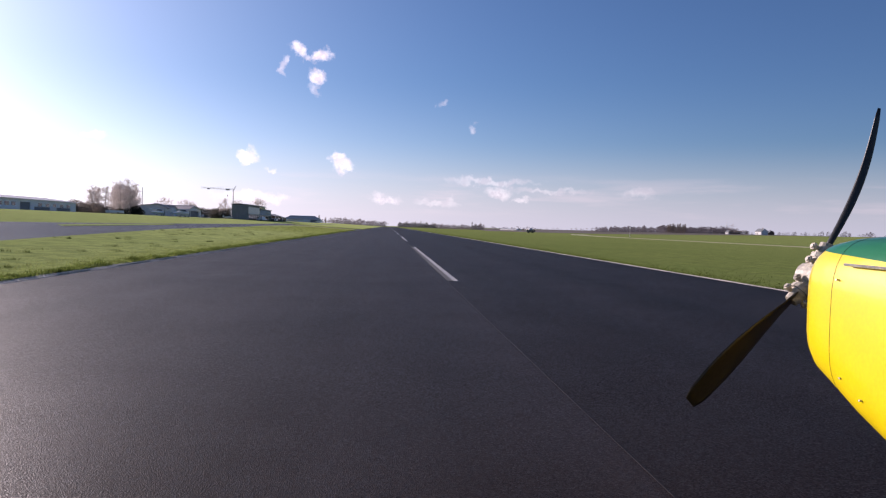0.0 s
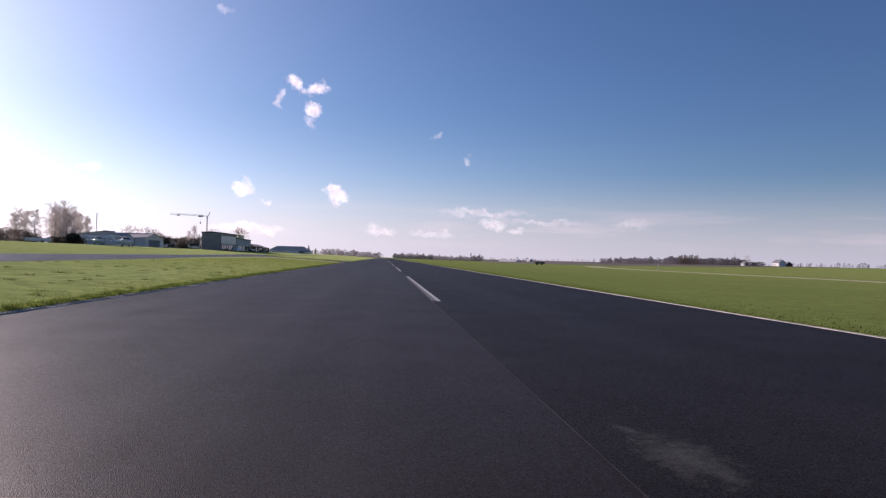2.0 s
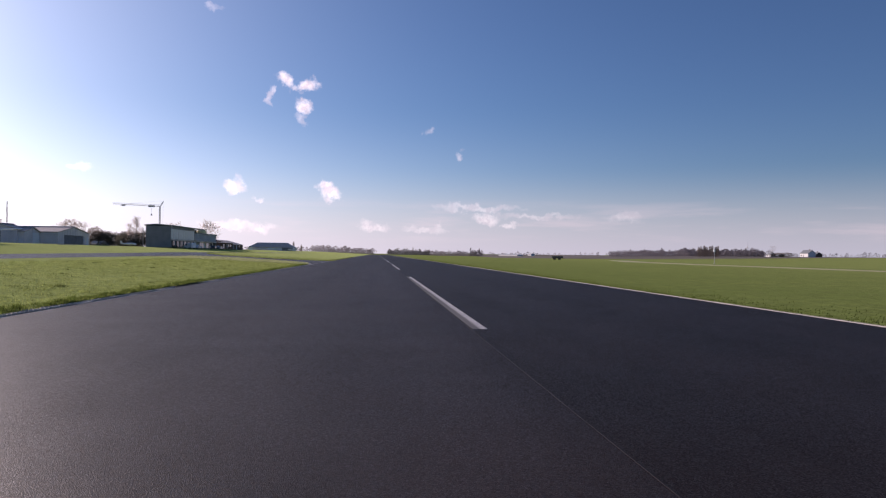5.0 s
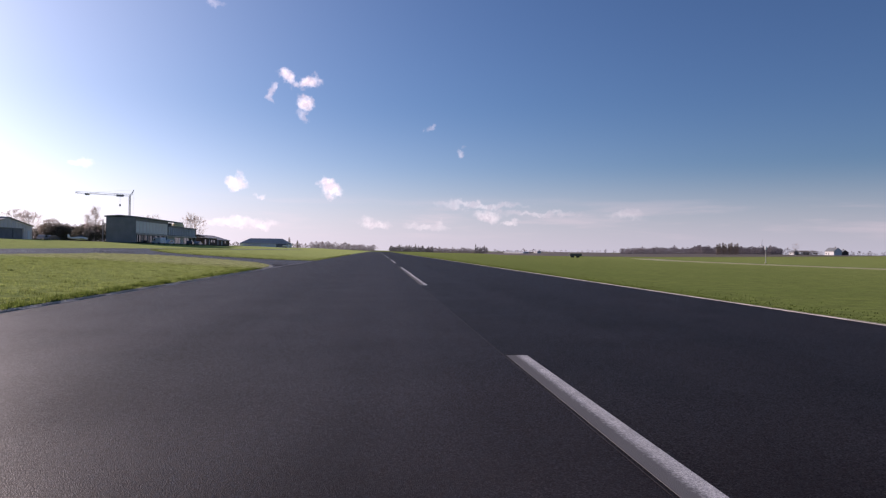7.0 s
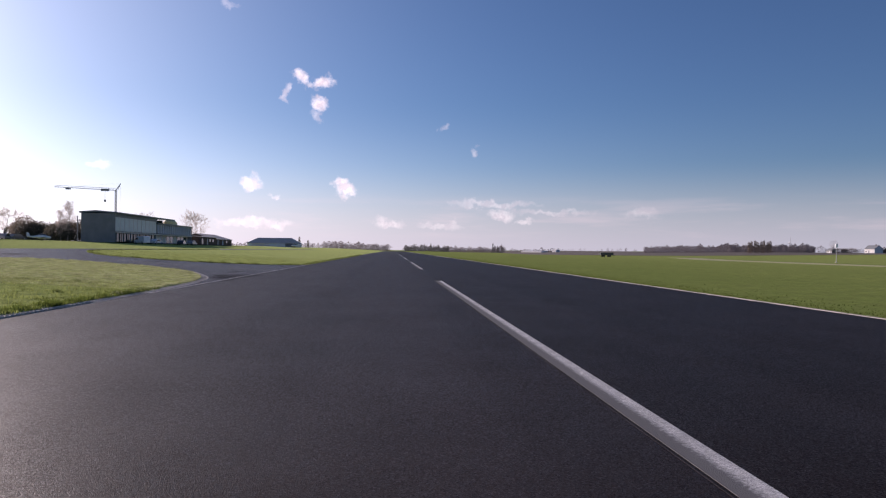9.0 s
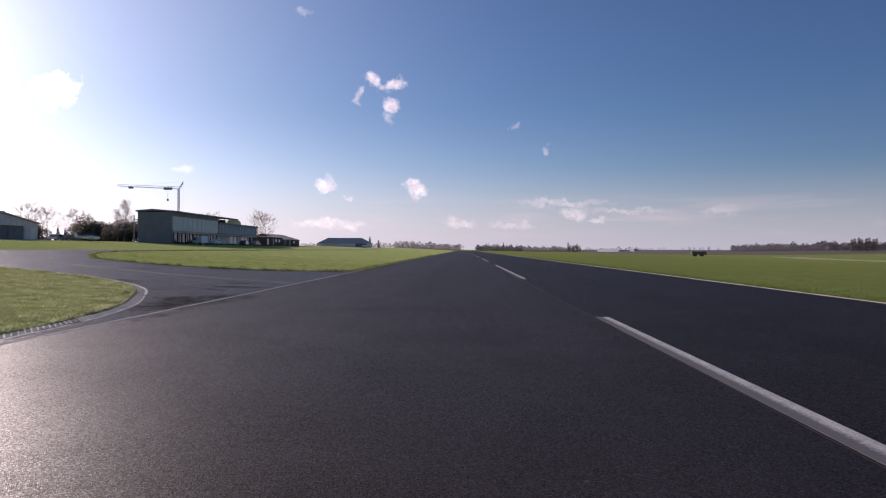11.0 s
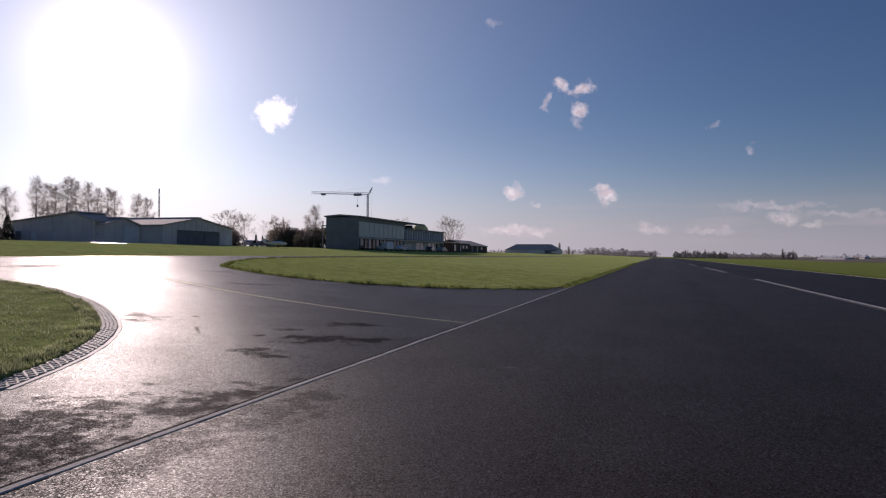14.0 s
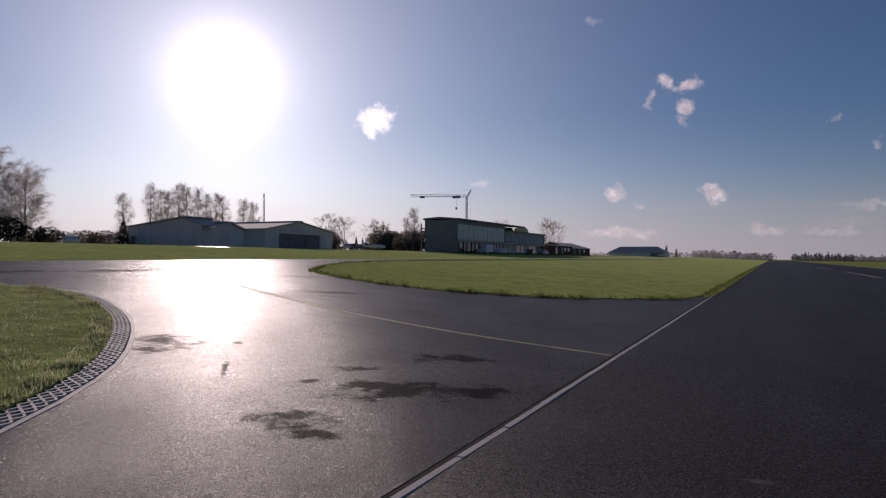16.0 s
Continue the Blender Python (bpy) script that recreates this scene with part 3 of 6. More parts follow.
M_GLASS = glass("window glass", (0.03, 0.04, 0.045))
# pale greenish colour stands for what the terminal glass reflects
M_PANE_PALE = material("glass with painted pale reflection", (0.50, 0.60, 0.58), (0.42, 0.52, 0.50), 0.7, 0.35, 0.05, 6.0, fine=0.05)
M_YELLOW = paint("yellow cowling paint", (0.95, 0.72, 0.0), 0.35)
M_GREEN = paint("green cowling paint", (0.01, 0.20, 0.06), 0.3)
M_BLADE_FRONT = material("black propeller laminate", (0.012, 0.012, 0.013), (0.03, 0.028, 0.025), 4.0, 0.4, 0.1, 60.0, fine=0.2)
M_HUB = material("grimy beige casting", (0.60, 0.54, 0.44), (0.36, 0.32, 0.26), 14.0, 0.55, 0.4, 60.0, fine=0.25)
# brown is the yellow cowling's reflection, painted into the dark blade
M_BLADE_SHEEN = material("propeller laminate with painted cowl sheen", (0.035, 0.026, 0.012), (0.06, 0.045, 0.02), 4.0, 0.35, 0.1, 60.0, fine=0.2)
M_ALU = material("cast aluminium", (0.5, 0.47, 0.42), (0.36, 0.34, 0.30), 9.0, 0.4, 0.3, 80.0, metal=0.6, fine=0.2)
M_CAR_WHITE = paint("white car paint", (0.75, 0.76, 0.78))
M_CAR_SILVER = paint("silver car paint", (0.30, 0.32, 0.34))
M_CAR_DARK = paint("dark car paint", (0.04, 0.045, 0.06))


# ---- building helpers ----
def part(name, bm, mat, parent=None, label=""):
    """Links a bmesh or a mesh as one object under a thing or a part."""
    me = bm
    if isinstance(bm, bmesh.types.BMesh):
        me = bpy.data.meshes.new(name)
        bm.to_mesh(me)
        bm.free()
    if not me.materials:
        me.materials.append(mat)
    ob = new(name, me)
    ob.parent = parent
    if label:
        tagged(ob, label)
    return ob


def thing(name, x, y, z, label, category, group="", turn=0.0):
    ob = new(name)
    ob.empty_display_size = 0.5
    ob.matrix_basis = pose(x, y, z, 0, 0, turn)
    return tagged(ob, label, category, group)


def raw_mesh(name, verts, faces):
    me = bpy.data.meshes.new(name)
    verts = np.asarray(verts, dtype=np.float64).reshape(-1, 3)
    me.from_pydata(verts.tolist(), [], [tuple(int(i) for i in f) for f in faces])
    me.update()
    return me


def box(bm, x0, x1, y0, y1, z0, z1):
    v = [bm.verts.new(p) for p in ((x0, y0, z0), (x1, y0, z0), (x1, y1, z0), (x0, y1, z0), (x0, y0, z1), (x1, y0, z1), (x1, y1, z1), (x0, y1, z1))]
    for f in ((0, 3, 2, 1), (4, 5, 6, 7), (0, 1, 5, 4), (1, 2, 6, 5), (2, 3, 7, 6), (3, 0, 4, 7)):
        bm.faces.new([v[i] for i in f])
    return bm


def boxes(*dims, bevel=0.0):
    bm = bmesh.new()
    for d in dims:
        box(bm, *d)
    if bevel:
        bmesh.ops.bevel(bm, geom=bm.edges[:], offset=bevel, segments=2, affect="EDGES")
    return bm


def prism(bm, outline, y0, y1):
    """A profile in x and z pushed along y."""
    a = [bm.verts.new((x, y0, z)) for x, z in outline]
    b = [bm.verts.new((x, y1, z)) for x, z in outline]
    bm.faces.new(a)
    bm.faces.new(b[::-1])
    n = len(a)
    for i in range(n):
        bm.faces.new((a[i], b[i], b[(i + 1) % n], a[(i + 1) % n]))
    return bm


def prism_x(bm, outline, x0, x1):
    """A profile in y and z pushed along x."""
    a = [bm.verts.new((x0, y, z)) for y, z in outline]
    b = [bm.verts.new((x1, y, z)) for y, z in outline]
    bm.faces.new(a[::-1])
    bm.faces.new(b)
    n = len(a)
    for i in range(n):
        bm.faces.new((a[(i + 1) % n], b[(i + 1) % n], b[i], a[i]))
    return bm


def rod(bm, p0, p1, r0, r1=None, n=6, cap=True):
    p0, p1 = Vector(p0), Vector(p1)
    r1 = r0 if r1 is None else r1
    axis = (p1 - p0).normalized()
    u = axis.orthogonal().normalized()
    w = axis.cross(u)
    rings = []
    for p, r in ((p0, r0), (p1, r1)):
        rings.append([bm.verts.new(p + (u * math.cos(2 * math.pi * i / n) + w * math.sin(2 * math.pi * i / n)) * r) for i in range(n)])
    for i in range(n):
        bm.faces.new((rings[0][i], rings[0][(i + 1) % n], rings[1][(i + 1) % n], rings[1][i]))
    if cap:
        bm.faces.new(rings[0][::-1])
        bm.faces.new(rings[1])
    return bm


def loft(bm, rings, close_ends=True):
    vs = [[bm.verts.new(p) for p in ring] for ring in rings]
    n = len(vs[0])
    for a, b in zip(vs, vs[1:]):
        for i in range(n):
            bm.faces.new((a[i], a[(i + 1) % n], b[(i + 1) % n], b[i]))
    if close_ends:
        bm.faces.new(vs[0][::-1])
        bm.faces.new(vs[-1])
    bmesh.ops.recalc_face_normals(bm, faces=bm.faces[:])
    return bm


# ---- the lie of the land ----
LEFT_EDGE, RIGHT_EDGE = -10.30, 8.90
CROSSFALL = 3.0 / 68.0


def step01(a, b, x):
    t = min(1.0, max(0.0, (x - a) / (b - a)))
    return t * t * (3 - 2 * t)


def land(x, y):
    if x < LEFT_EDGE:
        return min(3.0, (LEFT_EDGE - x) * CROSSFALL)
    return -1.3 * step01(25, 110, x) + 3.2 * step01(160, 420, x)


xs = [-3000, -1800, -900, -500, -300, -200, -150, -120, -100, -85, LEFT_EDGE - 68, -60, -41, -25, LEFT_EDGE, RIGHT_EDGE, 15, 25, 40, 55, 70, 85, 100, 120, 160, 200, 240, 290, 350, 420, 600, 900, 1800, 3000]
ys = [-3000, -1500, -600, -300, -150, -60, 0, 60, 120, 180, 240, 300, 400, 550, 750, 1000, 1500, 3000]
gv, gf = [], []
for y in ys:
    for x in xs:
        gv.append((x, y, land(x, y) - 0.04))
for j in range(len(ys) - 1):
    for i in range(len(xs) - 1):
        k = j * len(xs) + i
        gf.append((k, k + 1, k + 1 + len(xs), k + len(xs)))
ground = part("ground", raw_mesh("ground", gv, gf), M_GRASS)
# sunward side left of the runway takes the turf painted brighter for backlight
ground.data.materials.append(M_TURF_BACKLIT)
for poly in ground.data.polygons:
    poly.material_index = 1 if poly.center.x < LEFT_EDGE else 0
tagged(ground, "wide flat airfield of short green winter grass", "grass field", kind="structure")

runway = part("runway", boxes((LEFT_EDGE, RIGHT_EDGE, -260, 760, -0.35, 0.0)), M_RUNWAY)
tagged(runway, "long straight runway of smooth dark asphalt", "runway", kind="structure")


def inside(poly, pts):
    x, y = pts[:, 0], pts[:, 1]
    res = np.zeros(len(pts), bool)
    n = len(poly)
    for i in range(n):
        x0, y0 = poly[i]
        x1, y1 = poly[(i + 1) % n]
        cross = ((y0 > y) != (y1 > y)) & (x < (x1 - x0) * (y - y0) / ((y1 - y0) or 1e-9) + x0)
        res ^= cross
    return res


def sheet(name, outline, lift, thick, mat):
    """A flat piece that follows the land, with a visible edge."""
    bm = bmesh.new()
    top = [bm.verts.new((x, y, land(x, y) + lift)) for x, y in outline]
    low = [bm.verts.new((x, y, land(x, y) + lift - thick)) for x, y in outline]
    n = len(top)
    bm.faces.new(top)
    for i in range(n):
        bm.faces.new((top[i], low[i], low[(i + 1) % n], top[(i + 1) % n]))
    bmesh.ops.recalc_face_normals(bm, faces=bm.faces[:])
    bmesh.ops.triangulate(bm, faces=[f for f in bm.faces if len(f.verts) > 4])
    ob = part(name, bm, mat)
    return ob


def smooth_line(points, step=0.5):
    """Catmull-Rom through the points, resampled evenly."""
    p = [Vector((*q, 0)) for q in points]
    p = [p[0] * 2 - p[1]] + p + [p[-1] * 2 - p[-2]]
    fine = []
    for i in range(1, len(p) - 2):
        for k in range(24):
            t = k / 24
            fine.append(0.5 * ((2 * p[i]) + (p[i + 1] - p[i - 1]) * t + (2 * p[i - 1] - 5 * p[i] + 4 * p[i + 1] - p[i + 2]) * t * t
                               + (3 * p[i] - p[i - 1] - 3 * p[i + 1] + p[i + 2]) * t ** 3))
    fine.append(p[-2])
    out, left = [fine[0]], step
    for a, b in zip(fine, fine[1:]):
        d = (b - a).length
        at = 0.0
        while d - at >= left:
            at += left
            out.append(a.lerp(b, at / d))
            left = step
        left -= d - at
    return [(v.x, v.y) for v in out]


def offset_line(line, d):
    """The line moved d metres to its left."""
    out = []
    for i, (x, y) in enumerate(line):
        x0, y0 = line[max(0, i - 1)]
        x1, y1 = line[min(len(line) - 1, i + 1)]
        l = math.hypot(x1 - x0, y1 - y0)
        out.append((x - (y1 - y0) / l * d, y + (x1 - x0) / l * d))
    return out


# the rounded corner of the turf beside the taxiway mouth
ARC = [(-10.42, 140.0), (-10.46, 144.0), (-10.60, 147.5), (-10.85, 150.5), (-11.45, 153.5), (-12.55, 156.4), (-13.6, 158.7), (-15.0, 160.7), (-16.5, 162.2), (-18.3, 163.7), (-20.4, 165.1), (-22.9, 166.4), (-25.4, 166.9), (-27.3, 166.0), (-28.8, 163.5), (-29.6, 159.0)]
NEAR_EDGE = [(-29.8, 146), (-29.4, 120), (-28.6, 99), (-26.4, 73), (-24.2, 25), (-20.5, -5), (-19.0, -16), (-17.0, -60), (-15.0, -238)]
arc = smooth_line(ARC, 0.4)
taxiway = sheet("taxiway", arc + NEAR_EDGE + [(-40.0, -240), (-36.0, -20), (-33.5, 20), (-33.8, 60), (-35.0, 112), (-37.8, 160), (-40.4, 190), (-40.6, 230), (-41.0, 440), (LEFT_EDGE - 0.06, 440), (LEFT_EDGE - 0.06, 140)], 0.0, 0.2, M_TAXI)
tagged(taxiway, "damp worn asphalt taxiway with dark stains", "taxiway", kind="structure")

corner_outline = [(LEFT_EDGE - 0.50, -238)] + [(LEFT_EDGE - 0.50, y) for y in range(-200, 140, 20)] + offset_line(arc, 0.285)[1::2] + NEAR_EDGE
corner_turf = sheet("turf_corner", corner_outline, 0.02, 0.1, M_TURF_BACKLIT)
tagged(corner_turf, "lush green turf between the runway and the taxiway, backlit brightness in its colour", "grass", kind="structure")

islet_edge = smooth_line([(LEFT_EDGE - 0.30, 300), (LEFT_EDGE - 0.30, 240), (LEFT_EDGE - 0.30, 200), (-10.62, 186.5), (-10.8, 183.2), (-11.6, 180.9), (-13.1, 178.6), (-14.9, 177.3), (-16.6, 176.8), (-18.4, 176.8), (-21.0, 177.6), (-25.0, 180.0), (-28.4, 182.9), (-30.4, 186.2), (-32.8, 190.5), (-35.6, 198.5), (-37.0, 214), (-37.2, 260)], 0.8)
islet_outline = islet_edge + [(-37.2, 438), (LEFT_EDGE - 0.30, 438)]
islet_turf = sheet("turf_islet", islet_outline, 0.03, 0.12, M_TURF_BACKLIT)
tagged(islet_turf, "triangle of green turf enclosed by the taxiways", "grass", kind="structure")

strip_turf = sheet("turf_strip", [(-28.6, 11), (-30.4, 14), (-31.6, 30), (-32.6, 50), (-31.2, 49), (-29.6, 30)], 0.03, 0.1, M_TURF_BACKLIT)
tagged(strip_turf, "narrow green turf strip between taxiway lanes", "grass", kind="structure")

# right side: a pale mown track, a ploughed field towards the horizon
track = sheet("track", [(98, 40), (108, 40), (109, 180), (111, 270), (119, 350), (140, 430), (130, 436), (108, 352), (100.5, 271), (98.4, 180)], 0.0, 0.03, M_TRACK)
tagged(track, "pale dry track across the grass", "track", kind="structure")
fv, ff = [], []
for j, y in enumerate((600, 650, 720, 820, 1000, 1400, 1900)):
    for i, x in enumerate((95, 130, 160, 200, 240, 290, 350, 420, 600, 900)):
        fv.append((x + (y - 600) * 0.10, y - max(0, (x - 95)) * 0.25, land(x + (y - 600) * 0.10, y) + 0.05))
for j in range(6):
    for i in range(9):
        k = j * 10 + i
        ff.append((k, k + 1, k + 11, k + 10))
field = part("ploughed_field", raw_mesh("ploughed_field", fv, ff), M_FIELD)
tagged(field, "brown ploughed field beyond the airfield grass", "field", kind="structure")

# ---- runway markings ----
STRIPE = part("centre_line_stripe", boxes((-0.15, 0.15, 0, 30.2, -0.002, 0.004)), M_PAINT)
tagged(STRIPE, "long white painted centre line stripe, worn", "road marking", "centre line stripes")
STRIPE.matrix_basis = pose(0, -28.4 - 150, 0)
for k in range(-2, 15):
    copy_thing(STRIPE, pose(0, -28.4 + 50 * k, 0))
seam = part("centre_seam", boxes((-0.190, -0.176, -260, 760, -0.002, 0.003)), M_SEAM)
tagged(seam, "thin pale sealed seam along the runway centre", "seam", kind="structure")
yl = smooth_line([(-10.38, 165.9), (-12.0, 166.25), (-14.2, 166.95), (-17.2, 168.3), (-20.0, 169.9), (-22.4, 171.35), (-24.6, 172.9)], 0.5)
bm = bmesh.new()
for (a, b), (c, d) in zip(zip(offset_line(yl, 0.06), offset_line(yl, -0.06)), list(zip(offset_line(yl, 0.06), offset_line(yl, -0.06)))[1:]):
    bm.faces.new([bm.verts.new((p[0], p[1], land(*p) + 0.004)) for p in (a, c, d, b)][::-1])
bmesh.ops.recalc_face_normals(bm, faces=bm.faces[:])
yellow_line = part("taxi_line", bm, M_YELLOW_LINE)
tagged(yellow_line, "thin faded yellow taxi guide line", "road marking", kind="structure")

joint = part("tar_joint", boxes((LEFT_EDGE - 0.05, LEFT_EDGE - 0.008, 139, 440, -0.1, 0.001)), M_TAR)
tagged(joint, "black tar joint along the runway edge", "joint", kind="structure")

# ---- grass blades, in sheets too many to count ----
rng = np.random.default_rng(7)


def blades(name, pts, height, width, mat, label, base=0.02, spread=0.5):
    n = len(pts)
    ang = rng.uniform(0, 2 * np.pi, n)
    clump = np.array([noise.noise((p[0] * 1.3, p[1] * 1.3, 3.1)) + 0.6 * noise.noise((p[0] * 4.1, p[1] * 4.1, 8.2)) for p in pts])
    hgt = height * np.clip(0.72 + 1.1 * clump + rng.normal(0, 0.22, n), 0.2, 2.4)
    wid = width * rng.uniform(0.7, 1.3, n)
    z = np.array([land(p[0], p[1]) for p in pts]) + base
    lean_a = rng.uniform(0, 2 * np.pi, n)
    lean = hgt * rng.uniform(0.1, 1.0, n) * spread
    v = np.empty((n, 3, 3))
    dx, dy = np.cos(ang) * wid / 2, np.sin(ang) * wid / 2
    v[:, 0] = np.stack([pts[:, 0] - dx, pts[:, 1] - dy, z - 0.01], 1)
    v[:, 1] = np.stack([pts[:, 0] + dx, pts[:, 1] + dy, z - 0.01], 1)
    v[:, 2] = np.stack([pts[:, 0] + np.cos(lean_a) * lean, pts[:, 1] + np.sin(lean_a) * lean, z + hgt], 1)
    me = bpy.data.meshes.new(name)
    me.vertices.add(n * 3)
    me.vertices.foreach_set("co", v.ravel())
    me.loops.add(n * 3)
    me.loops.foreach_set("vertex_index", np.arange(n * 3, dtype=np.int32))
    me.polygons.add(n)
    me.polygons.foreach_set("loop_start", np.arange(0, n * 3, 3, dtype=np.int32))
    me.update()
    me.validate()
    return tagged(part(name, me, mat), label, "grass", kind="stuff")


def scatter(n, x0, x1, y0, y1):
    return np.stack([rng.uniform(x0, x1, n), rng.uniform(y0, y1, n)], 1)


near = scatter(260000, -31, -10.6, 143, 168)
near = near[inside(corner_outline, near)]
blades("grass_corner", near, 0.042, 0.013, M_BLADE, "dense short green grass blades on the corner turf", spread=1.5)
dry = scatter(26000, -31, -10.6, 143, 168)
blades("grass_dry", dry[inside(corner_outline, dry)], 0.045, 0.012, M_STRAW, "scattered dry straw-coloured grass blades", spread=1.6)
edge_y = -70 + 214 * rng.uniform(0, 1, 90000)
edge_x = LEFT_EDGE - 0.27 - rng.exponential(0.9, 90000)
blades("grass_verge", np.stack([edge_x, edge_y], 1)[edge_x > -16], 0.05, 0.028, M_MID, "rough green grass along the runway verge")
isl = scatter(120000, -37, -10.6, 176.5, 215)
isl = isl[inside(islet_outline, isl)]
isl = isl[rng.uniform(0, 1, len(isl)) < np.clip(1.3 - (isl[:, 1] - 177) / 30, 0.1, 1)]
blades("grass_islet", isl, 0.046, 0.030, M_MID, "uneven green grass on the enclosed turf", spread=1.5)


def rim(line, n, wide):
    """Points scattered close behind an edge line, denser in clumps."""
    line = np.array(line)
    i = rng.integers(0, len(line) - 1, n)
    f = rng.uniform(0, 1, n)[:, None]
    p = line[i] * (1 - f) + line[i + 1] * f
    d = line[i + 1] - line[i]
    d = np.stack([-d[:, 1], d[:, 0]], 1) / np.linalg.norm(d, axis=1)[:, None]
    p = p + d * (rng.uniform(-0.06, 1, n) ** 1 * wide)[:, None]
    dense = np.array([noise.noise((q[0] * 1.1, q[1] * 1.1, 1.7)) + 0.7 * noise.noise((q[0] * 3.3, q[1] * 3.3, 4.4)) for q in p])
    return p[dense > rng.uniform(-0.5, 0.35, n)]


mid = scatter(170000, -26, -10.9, 45, 146)
mid = mid[inside(corner_outline, mid)]
mid = mid[rng.uniform(0, 1, len(mid)) < np.clip((mid[:, 1] - 30) / 90, 0.1, 1)]
blades("grass_corner", mid, 0.055, 0.032, M_MID, "short green grass blades beside the runway")
blades("grass_rim", rim(offset_line(arc, 0.30), 26000, 0.32), 0.075, 0.018, M_BLADE, "rough tussocks along the rounded turf edge")
blades("grass_rim", rim(offset_line(islet_edge, 0.03), 42000, 0.40), 0.10, 0.03, M_MID, "rough tussocks along the enclosed turf edge")
# the shadowed lip of the islet turf, painted as darker blades
blades("grass_rim", rim(offset_line(islet_edge, -0.04), 16000, 0.30), 0.13, 0.035, M_TUFT_SHADE, "tussocks hanging over the turf edge, shade put into their colour", spread=0.9)
tufts = scatter(420, -25, -10.9, -45, 150)
tufts = tufts[inside(corner_outline, tufts)]
tufts = tufts[np.array([noise.noise((p[0] * 0.25, p[1] * 0.12, 9.0)) > -0.15 for p in tufts])]
tufts = np.repeat(tufts, 50, axis=0) + rng.normal(0, 1, (len(tufts) * 50, 2)) * np.repeat(rng.uniform(0.05, 0.2, len(tufts)), 50)[:, None] * np.array([1.3, 1.0])
tufts = tufts[inside(corner_outline, tufts)]
# dark tufts, with the shadows they throw included in their colour
blades("grass_tufts", tufts, 0.085, 0.022, M_TUFT_SHADE, "scattered dark-green tussocks on the turf, shade put into their colour", spread=0.9)
verge_line = [(LEFT_EDGE - 0.30, y) for y in range(-70, 146, 2)]
# darker blades here draw the shadow line of the verge tussocks
blades("grass_rim", rim(verge_line, 90000, 0.50), 0.10, 0.026, M_VERGE, "rough overhanging tussocks along the runway verge, darkened for their shade")
right_y = -60 + 330 * rng.uniform(0, 1, 40000)
right_x = RIGHT_EDGE + 0.30 + rng.exponential(0.7, 40000)
blades("grass_verge_far", np.stack([right_x, right_y], 1)[right_x < 14], 0.032, 0.03, M_VERGE, "rough green grass beside the far runway edge", base=-0.03)


# ---- trees ----
def branch_mesh(segs, sides):
    v, f = [], []
    for p0, p1, r0, r1 in segs:
        axis = (p1 - p0)
        if axis.length < 1e-5:
            continue
        axis.normalize()
        u = axis.orthogonal().normalized()
        w = axis.cross(u)
        k = len(v)
        for p, r in ((p0, r0), (p1, r1)):
            for i in range(sides):
                a = 2 * math.pi * i / sides
                v.append(p + (u * math.cos(a) + w * math.sin(a)) * r)
        for i in range(sides):
            f.append((k + i, k + (i + 1) % sides, k + sides + (i + 1) % sides, k + sides + i))
    return v, f


